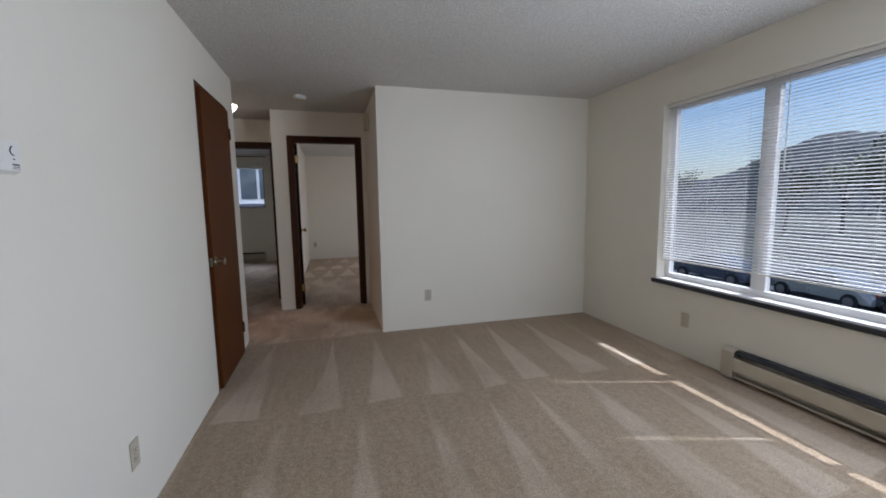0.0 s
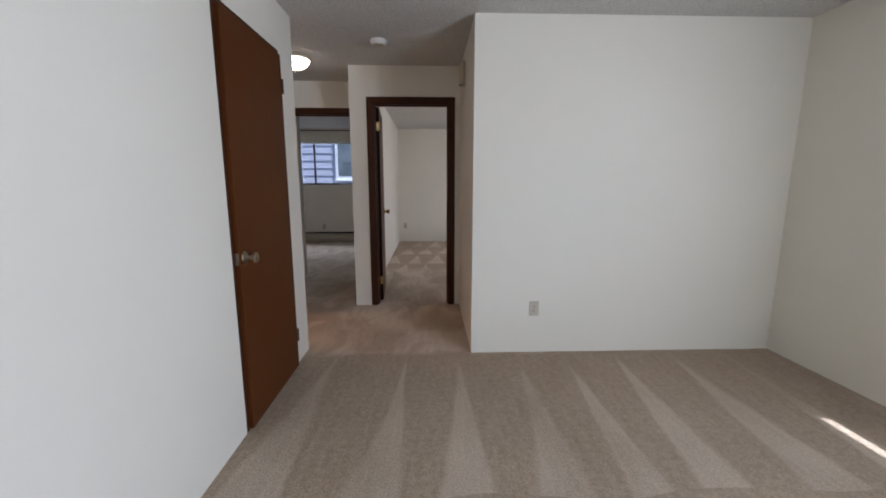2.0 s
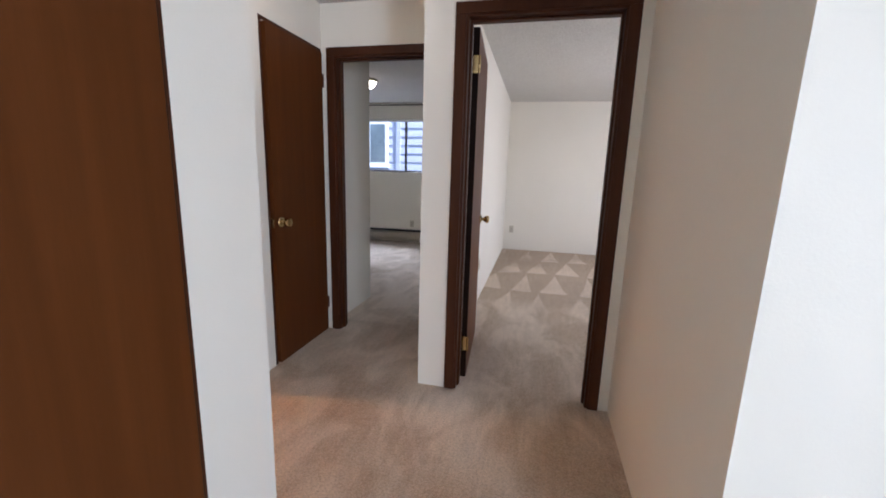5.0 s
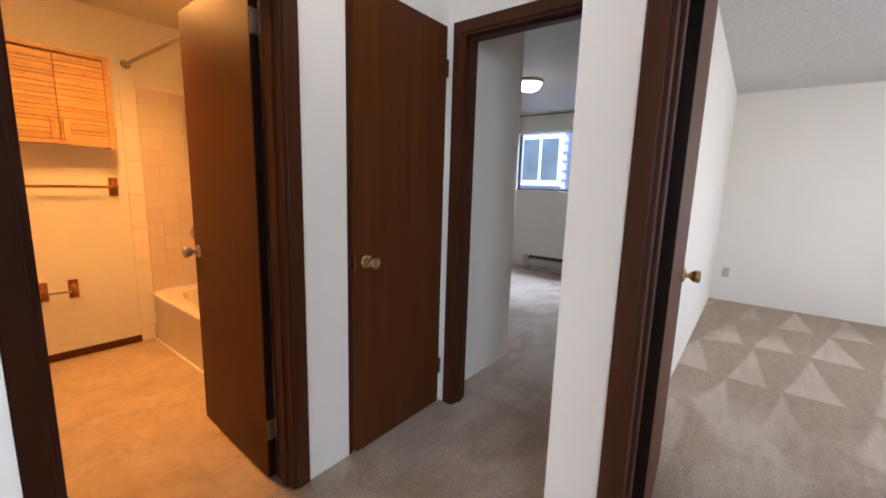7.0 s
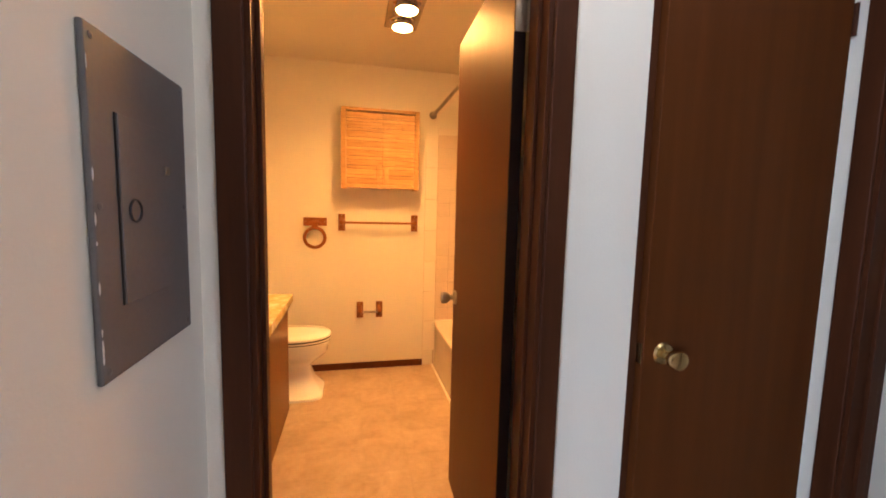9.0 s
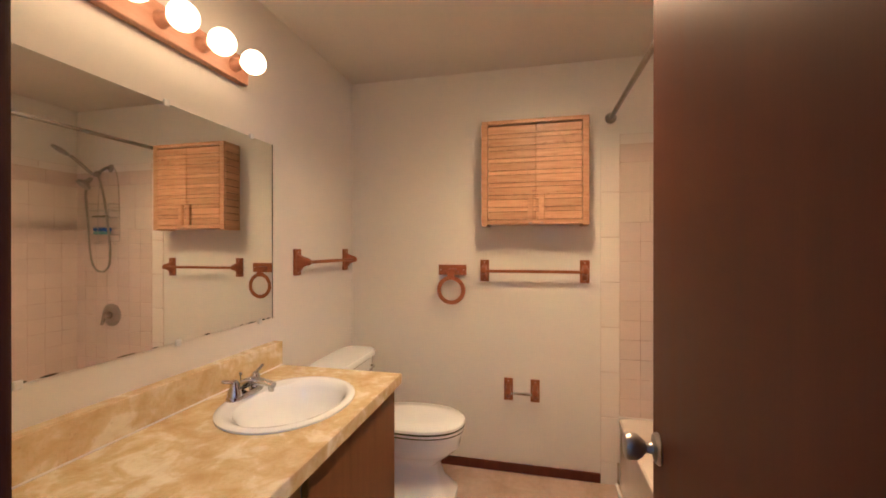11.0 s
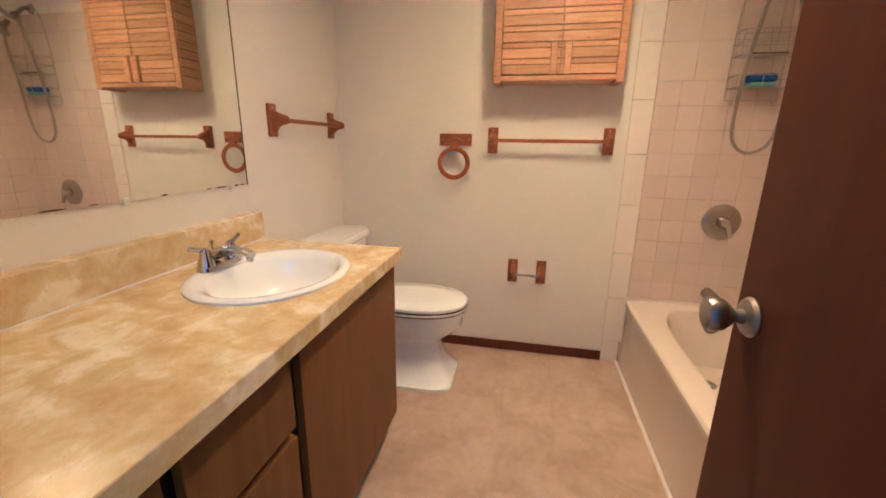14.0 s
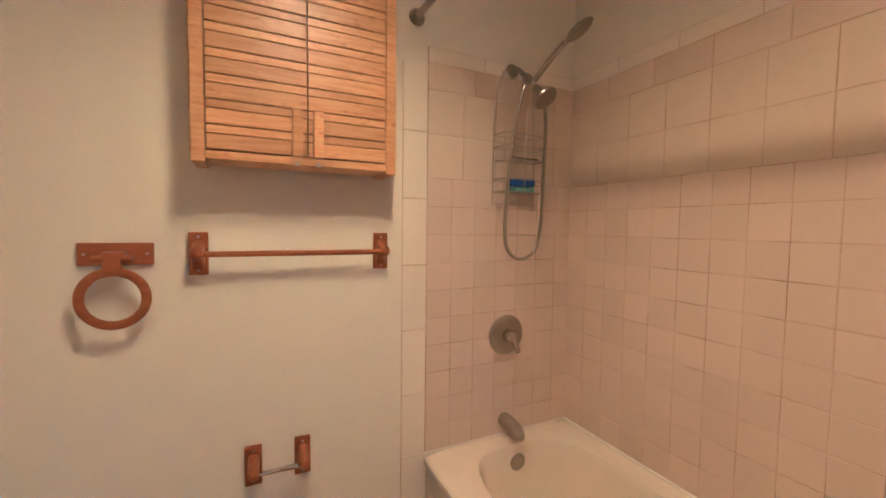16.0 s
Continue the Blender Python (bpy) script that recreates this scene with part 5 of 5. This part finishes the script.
def heater(name, x, y, length, turn, label):
    """Electric baseboard heater. Local y runs along the wall, x leads out of it."""
    root = thing(name, (x, y, 0.012), label, "heater", "baseboard heaters")
    root.rotation_euler = (0, 0, radians(turn))

    def prof(pts, y0, y1):
        return loft([[(px, yy, pz) for px, pz in pts] for yy in (y0, y1)])

    part("back_plate", box(0.001, 0.006, 0.02, length - 0.02, 0.0, 0.205), M_HEATER, root, local=True)
    part("top_cover", prof([(0.001, 0.198), (0.001, 0.206), (0.040, 0.206), (0.062, 0.188), (0.062, 0.180), (0.038, 0.199)], 0.02, length - 0.02), M_DARKSLOT, root, "dark upper grille lip", local=True)
    part("front_panel", prof([(0.060, 0.055), (0.066, 0.062), (0.066, 0.148), (0.060, 0.154), (0.056, 0.150), (0.056, 0.060)], 0.02, length - 0.02), M_HEATER, root, local=True)
    part("lower_lip", prof([(0.006, 0.012), (0.062, 0.012), (0.064, 0.026), (0.060, 0.026), (0.056, 0.017), (0.006, 0.017)], 0.02, length - 0.02), M_HEATER, root, local=True)
    part("element", box(0.016, 0.050, 0.06, length - 0.06, 0.075, 0.135, 0.003), M_DARKSLOT, root, local=True)
    for a, b in ((0.0, 0.09), (length - 0.03, length)):
        part("end_cap", prof([(0.001, 0.0), (0.001, 0.212), (0.044, 0.212), (0.070, 0.192), (0.070, 0.012), (0.064, 0.0)], a, b), M_HEATER, root, local=True)
    return root


heater("baseboard_heater", 2.746, 2.60, 2.44, 180, "cream enamel baseboard heater under the living room window")
heater("baseboard_heater", -3.01, 10.2, 1.54, -90, "cream enamel baseboard heater under the bedroom window")


def dome_lamp(x, y, label):
    root = thing("ceiling_lamp", (x, y, 2.27), label, "ceiling lamp", "dome ceiling lamps")
    part("pan", turned([(0, 0), (0.138, 0), (0.148, 0.012), (0.146, 0.022), (0.136, 0.032), (0, 0.032)], 36, "-z", (x, y, 2.3795)), M_IVORY, root, smooth=True)
    part("dome", turned([(0.127, 0.0), (0.124, 0.018), (0.106, 0.045), (0.078, 0.066), (0.042, 0.079), (0, 0.083)], 36, "-z", (x, y, 2.348)), M_DOME, root, "lit frosted glass dome", smooth=True)
    part("finial", turned([(0, 0), (0.011, 0), (0.012, 0.006), (0.006, 0.014), (0.007, 0.020), (0, 0.024)], 16, "-z", (x, y, 2.266)), M_OLDBRASS, root, smooth=True)
    return root


dome_lamp(-1.06, 5.32, "lit frosted glass dome lamp on the hall ceiling")
dome_lamp(-2.24, 8.46, "lit frosted glass dome lamp on the rear bedroom ceiling")
dome_lamp(0.93, 7.80, "lit frosted glass dome lamp on the bedroom ceiling")

sd = thing("smoke_detector", (-0.265, 4.895, 2.342), "round white smoke detector on the hall ceiling", "smoke detector")
part("body", turned([(0, 0), (0.064, 0), (0.066, 0.008), (0.060, 0.024), (0.048, 0.034), (0, 0.036)], 32, "-z", (-0.265, 4.895, 2.3795)), M_WHITE, sd, smooth=True)
part("vent_ring", turned([(0.040, 0), (0.046, 0.0), (0.044, 0.003), (0.040, 0.003)], 28, "-z", (-0.265, 4.895, 2.3455)), M_IVORY, sd)

ch = thing("door_chime", (0.44, 5.115, 2.098), "ivory plastic door chime box high on the hall wall", "door chime")
part("cover", loft([[(0.4395 - d, 5.115 + w * s, z) for s, z in ((-1, z0), (1, z0), (1, z1), (-1, z1))] for d, w, z0, z1 in ((0.0, 0.058, 2.100, 2.278), (0.035, 0.058, 2.100, 2.278), (0.050, 0.046, 2.112, 2.268))]), M_IVORY, ch)
for k in (0, 1):
    part("sound_slot", box(0.405 - 0.014 * k, 0.413 - 0.014 * k, 5.085, 5.145, 2.0985, 2.1005), M_BLACK, ch)

th = thing("thermostat", (-0.81, 1.755, 1.372), "white wall thermostat with small dial markings", "thermostat")
part("base", box(-0.8095, -0.797, 1.655, 1.782, 1.374, 1.448, 0.004), M_WHITE, th)
part("cover", box(-0.797, -0.778, 1.660, 1.765, 1.378, 1.456, 0.006), M_WHITE, th)
part("dial", turned([(0.020, 0), (0.020, 0.003), (0.017, 0.005), (0, 0.005)], 24, "x", (-0.778, 1.690, 1.418)), M_WHITE, th, smooth=True)
part("pointer", tube([(-0.7772, 1.738 + 0.011 * math.cos(a), 1.431 + 0.011 * math.sin(a)) for a in [radians(100 + 17 * k) for k in range(11)]], 0.0014, 6), M_DARKSLOT, th, "dark hooked pointer")
part("printed_mark", box(-0.7778, -0.7770, 1.735, 1.741, 1.4085, 1.4115), M_DARKSLOT, th, "dark printed mark")
for z0, z1 in ((1.3945, 1.3985), (1.3900, 1.3915), (1.3860, 1.3875)):
    part("printed_mark", box(-0.7778, -0.7772, 1.731, 1.755, z0, z1), M_DARKSLOT, th, "dark printed mark")

ep = thing("electrical_panel", (-1.355, 4.465, 1.07), "grey steel breaker panel with shut inner door", "breaker panel")
part("cover", box(-1.497, -1.214, 4.4655, 4.4735, 1.070, 1.520, 0.003), M_PANEL, ep)
pd = part("door", box(-1.420, -1.271, 4.4737, 4.4770, 1.164, 1.424, 0.0015), M_PANEL, ep)
part("door_gap", box(-1.2705, -1.2675, 4.4736, 4.4750, 1.164, 1.424), M_BLACK, ep)
part("catch", box(-1.413, -1.399, 4.4771, 4.4800, 1.352, 1.366, 0.001), M_NICKEL, pd, "bright steel catch")
part("latch_ring", tube([(-1.303 + 0.0155 * math.cos(2 * math.pi * k / 24), 4.4785, 1.294 + 0.0155 * math.sin(2 * math.pi * k / 24)) for k in range(24)], 0.0019, 6, closed=True), M_DARKSLOT, pd, "round finger latch rim", smooth=True)
part("latch", turned([(0.0135, 0), (0.0135, 0.0008), (0, 0.0005)], 20, "y", (-1.303, 4.4771, 1.294)), M_PANEL, pd, smooth=True)
for px, pz in ((-1.228, 1.505), (-1.228, 1.085), (-1.483, 1.505), (-1.483, 1.085), (-1.228, 1.30), (-1.483, 1.30)):
    part("screw", turned([(0.005, 0), (0.005, 0.001), (0, 0.0025)], 10, "y", (px, 4.4735, pz)), M_PANEL, ep)

chip_rng = random.Random(12)
for k in range(11):
    pz = chip_rng.uniform(1.078, 1.512)
    w, h = chip_rng.uniform(0.0008, 0.0022), chip_rng.uniform(0.003, 0.012)
    part("paint_chip", move(loft([ring_pts(0, 0, w * f, h * f, 1.5, d, 9) for f, d in ((1, 0), (0.7, 0.0006))]), Matrix.Translation((-1.2172 - w * 0.3, 4.4736, pz)) @ Matrix.Rotation(radians(-90), 4, "X")), M_WHITE, ep, "white wall paint smear on the panel edge")

rd = thing("curtain_rod", (-2.33, 10.12, 2.31), "dark metal curtain rod above the bedroom window", "curtain rod")
part("rod", tube([(-3.30, 10.125, 2.335), (-1.37, 10.125, 2.335)], 0.009, 12), M_BRONZE, rd, smooth=True)
for x in (-3.26, -1.41):
    part("bracket", box(x - 0.008, x + 0.008, 10.118, 10.1995, 2.318, 2.328, 0.002), M_BRONZE, rd)
for x, ax in ((-3.30, "-x"), (-1.37, "x")):
    part("finial", turned([(0, 0), (0.012, 0), (0.014, 0.012), (0.010, 0.024), (0, 0.028)], 14, ax, (x, 10.125, 2.335)), M_BRONZE, rd, smooth=True)
alone("roller_shade", tube([(-3.258, 10.235, 2.098), (-1.422, 10.235, 2.098)], 0.022, 14), M_WHITE, "rolled-up white window shade at the bedroom window", "shade", smooth=True)


# ---- outside ----
M_GROUND = surface("ground_mix", (0.032, 0.040, 0.030), (0.050, 0.054, 0.044), 0.95, scale=0.08, fine=3, fine_amt=0.2)
M_ASPHALT = surface("asphalt", (0.045, 0.048, 0.054), (0.065, 0.068, 0.075), 0.9, scale=0.6, fine=60, fine_amt=0.2, bmp=0.3, bmp_dist=0.004)
M_SIDING = surface("lavender_grey_siding", (0.40, 0.405, 0.50), (0.46, 0.465, 0.55), 0.6, scale=2, stretch=(0.4, 1, 6), fine=40, fine_amt=0.06, random_amt=0.08)
M_ROOF = surface("roof_shingle", (0.07, 0.065, 0.06), (0.11, 0.10, 0.095), 0.9, scale=5, fine=30, fine_amt=0.2)
M_PANE = surface("curtained_house_pane", (0.10, 0.12, 0.14), (0.17, 0.20, 0.22), 0.06, scale=1.5, fine=8, fine_amt=0.05)
M_BARK = surface("bark", (0.06, 0.042, 0.03), (0.10, 0.075, 0.055), 0.9, scale=6, stretch=(4, 4, 0.8), fine=30, fine_amt=0.3, bmp=0.6, bmp_dist=0.01)
M_CARPAINT = surface("silver_car_paint", (0.30, 0.32, 0.34), (0.34, 0.36, 0.38), 0.22, 0.7, scale=3, fine=90, fine_amt=0.03, coat=0.6)
M_CARPAINT2 = surface("dark_blue_car_paint", (0.03, 0.045, 0.08), (0.04, 0.055, 0.10), 0.22, 0.4, scale=3, fine=90, fine_amt=0.03, coat=0.6)
M_TYRE = surface("tyre_rubber", (0.02, 0.02, 0.02), (0.03, 0.03, 0.03), 0.85, scale=20, fine=90)


def leaf_mat(name, a, b):
    m, nd, lk, bs = graph(name)
    ge = nd.new("ShaderNodeNewGeometry")
    lk.new(ramp(nd, lk, ge.outputs["Random Per Island"], [(0.0, a), (1.0, b)]), bs.inputs["Base Color"])
    bs.inputs["Roughness"].default_value = 0.6
    bs.inputs["Subsurface Weight"].default_value = 0.0
    return m


M_LEAF = leaf_mat("leaves", (0.035, 0.055, 0.018), (0.10, 0.125, 0.045))

GZ = -3.2
alone("ground", box(-600, 900, -700, 700, GZ - 0.5, GZ), M_GROUND, "grassy ground reaching to the horizon", "ground", "structure")
alone("parking_lot", box(9, 30, -10, 34, GZ, GZ + 0.02), M_ASPHALT, "grey asphalt parking lot below the window", "parking lot", "structure")
alone("foundation_wall", box(-4.1, 2.88, -2.1, 10.33, GZ, -0.125), M_SIDING, "lower storey of the apartment building", "wall", "structure")


def tree(loc, height, spread, seed, label):
    """A broadleaf tree: tapered trunk, limbs and a crown of leaf clumps with gaps."""
    rng = random.Random(seed)
    root = thing("tree", loc, label, "tree", "trees beyond the parking lot")
    x, y, z = loc
    tb = bmesh.new()
    tips = []

    def limb(p, d, length, r, depth):
        q = p + d * length
        rings = []
        a = d.orthogonal().normalized()
        b = d.cross(a)
        for c, rr in ((p, r), (q, r * 0.55)):
            rings.append([c + rr * (math.cos(2 * math.pi * k / 7) * a + math.sin(2 * math.pi * k / 7) * b) for k in range(7)])
        loft([[tuple(v) for v in rg] for rg in rings], bm=tb)
        if depth == 0:
            tips.append(q)
            return
        for _ in range(4 if depth == 2 else 3):
            nd = (d + Vector((rng.uniform(-1, 1), rng.uniform(-1, 1), rng.uniform(-0.2, 0.7))) * (0.75 + spread * 0.1)).normalized()
            limb(p + d * length * rng.uniform(0.6, 1.0), nd, length * rng.uniform(0.5, 0.75), r * 0.5, depth - 1)
        tips.append(q)

    limb(Vector(loc), Vector((rng.uniform(-0.05, 0.05), rng.uniform(-0.05, 0.05), 1)), height * 0.42, height * 0.022, 3)
    part("trunk", tb, M_BARK, root)
    vs, fs = [], []
    for t in tips:
        for _ in range(22):
            c = t + Vector((rng.gauss(0, 1), rng.gauss(0, 1), rng.gauss(0, 0.8))) * height * 0.055
            s = height * rng.uniform(0.010, 0.024)
            u = Vector((rng.gauss(0, 1), rng.gauss(0, 1), rng.gauss(0, 1))).normalized()
            w = u.orthogonal().normalized()
            i = len(vs)
            vs += [c - u * s, c + w * s * 0.6, c + u * s, c - w * s * 0.6]
            fs.append((i, i + 1, i + 2, i + 3))
    me = bpy.data.meshes.new("crown")
    me.from_pydata([tuple(Vector(v) - Vector(loc)) for v in vs], [], fs)
    me.materials.append(M_LEAF)
    ob = new("crown", me)
    ob.parent = root
    ob["kind"] = "stuff"
    return root


t1 = tree((60, 34.2, GZ), 11.6, 1.0, 3, "leafy green tree beyond the parking lot")
t2 = tree((58, 29.0, GZ), 11.0, 1.3, 8, "tall leafy green tree beyond the parking lot")
for k, (x, y, sc, rz) in enumerate(((38, 38, 0.72, 40), (44, 14, 1.0, 120), (50, 34, 0.85, 200), (41, 46, 0.66, 300), (52, 6, 1.1, 75), (46, 54, 0.7, 10), (40, 20, 0.8, 250), (45, 62, 0.75, 170))):
    c = copy_thing(t1 if k % 2 else t2, pose(x, y, GZ, 0, 0, rz))
    c.scale = (sc, sc, sc)

# wooded ridge in the distance
vs, fs = [], []
NX = 260
for i in range(NX + 1):
    y = -120 + i * 1.7
    rise = 12.2 + 10.5 / (1 + math.exp((y - 110) / 6)) + 2.6 * math.exp(-((y - 91) / 7) ** 2) + 1.2 * noise.noise((y * 0.03, 0, 0)) + 0.9 * noise.noise((y * 0.17, 3, 0)) + 0.6 * noise.noise((y * 0.6, 7, 0))
    for j in range(9):
        f = j / 8
        vs.append((115 + 40 * f + 2.0 * noise.noise((y * 0.2, f * 9, 1)), y, GZ + rise * math.sin(f * math.pi / 2) + 1.2 * noise.noise((y * 0.5, f * 12, 5)) * (f > 0)))
for i in range(NX):
    for j in range(8):
        a = i * 9 + j
        fs.append((a, a + 9, a + 10, a + 1))
me = bpy.data.meshes.new("wooded_ridge")
me.from_pydata(vs, [], fs)
# The blue-grey haze of distance is put into the base colour.
M_RIDGE = surface("hazed_woods", (0.055, 0.07, 0.08), (0.085, 0.10, 0.11), 0.95, scale=0.35, fine=1.4, fine_amt=0.3, bmp=1.0, bmp_dist=0.8)
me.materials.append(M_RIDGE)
tagged(new("backdrop_ridge", me), "distant wooded ridge under the sky", "ridge", kind="structure")


def parked_car(loc, turn, paint, label):
    root = thing("parked_car", loc, label, "car", "parked cars")
    L = [(-2.15, 0.42), (-2.12, 0.78), (-1.95, 0.92), (-1.25, 0.98), (-0.62, 1.40), (0.55, 1.42), (1.30, 1.00), (2.05, 0.84), (2.18, 0.62), (2.16, 0.36), (-2.1, 0.32)]
    secs = []
    for yy, k in ((-0.86, 0.96), (-0.80, 1.0), (0.80, 1.0), (0.86, 0.96)):
        secs.append([(px * k, yy * (0.84 if pz > 1.05 else 1.0), 0.36 + (pz - 0.36) * (0.985 if abs(yy) > 0.82 else 1.0)) for px, pz in L])
    part("body", loft(secs), paint, root, smooth=True, local=True)
    for s in (-1, 1):
        part("side_window", loft([[(px, s * yy, pz) for px, pz in ((-1.02, 1.03), (-0.60, 1.33), (0.50, 1.35), (1.02, 1.03))] for yy in (0.70, 0.80)]), M_PANE, root, local=True)
        part("headlight", box(1.98, 2.14, s * 0.62 - 0.13, s * 0.62 + 0.13, 0.66, 0.78, 0.03), M_GLASSY, root, local=True)
        part("tail_light", box(-2.14, -2.02, s * 0.66 - 0.10, s * 0.66 + 0.10, 0.70, 0.84, 0.02), M_TAIL, root, local=True)
    part("windscreen", loft([[(1.28 - f * 0.74 + 0.012, y * (1 - 0.1 * f), 1.02 + f * 0.37) for y in (-0.66, 0.66)] + [(1.28 - f * 0.74 - 0.02, y * (1 - 0.1 * f), 1.0 + f * 0.37) for y in (0.66, -0.66)] for f in (0.05, 0.92)]), M_PANE, root, local=True)
    for wx in (-1.32, 1.36):
        for s in (-1, 1):
            w = part("wheel", turned([(0.0, 0.0), (0.30, 0.0), (0.32, 0.03), (0.32, 0.17), (0.30, 0.20), (0.0, 0.20)], 24, "y", (wx, -0.1 + s * 0.80, 0.32)), M_TYRE, root, smooth=True, local=True)
            part("rim", turned([(0.19, 0.0), (0.19, 0.012), (0.05, 0.02), (0, 0.02)], 18, "y" if s > 0 else "-y", (wx, s * 0.902, 0.32)), M_ALUM, w, smooth=True, local=True)
    root.rotation_euler = (0, 0, radians(turn))
    return root


M_TAIL = surface("tail_light_red", (0.35, 0.02, 0.02), (0.42, 0.03, 0.03), 0.25, scale=10)
parked_car((20.5, 12.2, GZ + 0.02), 84, M_CARPAINT, "silver sedan parked in the lot below")
parked_car((20.2, 17.2, GZ + 0.02), 96, M_CARPAINT2, "dark blue sedan parked in the lot below")
parked_car((20.8, 8.6, GZ + 0.02), 90, M_CARPAINT2, "dark blue sedan parked in the lot below")


# neighbouring house seen through the bedroom window
nb = thing("neighbour_house", (-2.0, 14.0, GZ), "lavender-grey lap-sided neighbouring house with white windows", "house")
part("wall", box(-11, 5, 14.03, 20, GZ, 5.2), M_SIDING, nb)
part("roof", loft([[(-11.4, 13.6, 5.2), (-11.4, 20.4, 5.2), (-11.4, 17, 7.4)], [(5.4, 13.6, 5.2), (5.4, 20.4, 5.2), (5.4, 17, 7.4)]]), M_ROOF, nb)
sidb = bmesh.new()
loft([[(-8, 14.030, 0), (-8, 14.002, 0), (-8, 14.022, 0.226), (-8, 14.030, 0.226)], [(8, 14.030, 0), (8, 14.002, 0), (8, 14.022, 0.226), (8, 14.030, 0.226)]], bm=sidb)
bmesh.ops.recalc_face_normals(sidb, faces=sidb.faces)
sm = bpy.data.meshes.new("siding_board")
sidb.to_mesh(sm)
sidb.free()
sm.materials.append(M_SIDING)
for k in range(37):
    ob = new("siding_board", sm)
    ob.parent = nb
    ob.location = (-1.0, -14.0, 0.02 + k * 0.222)
part("corner_board", box(-3.83, -3.70, 13.975, 14.0, GZ, 5.2, 0.004), M_SIDING, nb)
for x0, x1, z0, z1 in ((-5.16, -4.05, 1.36, 2.56), (-2.72, -1.55, 1.36, 2.56)):
    w = part("window", box(x0, x1, 13.972, 14.0, z0, z1, 0.004), M_VINYLWHITE, nb, "white framed sliding window")
    mid = (x0 + x1) / 2
    part("pane", box(x0 + 0.09, mid - 0.04, 13.968, 13.9715, z0 + 0.10, z1 - 0.10), M_PANE, w)
    part("pane", box(mid + 0.04, x1 - 0.09, 13.968, 13.9715, z0 + 0.10, z1 - 0.10), M_PANE, w)
    part("sill", box(x0 - 0.03, x1 + 0.03, 13.94, 14.0, z0 - 0.05, z0, 0.004), M_VINYLWHITE, w)
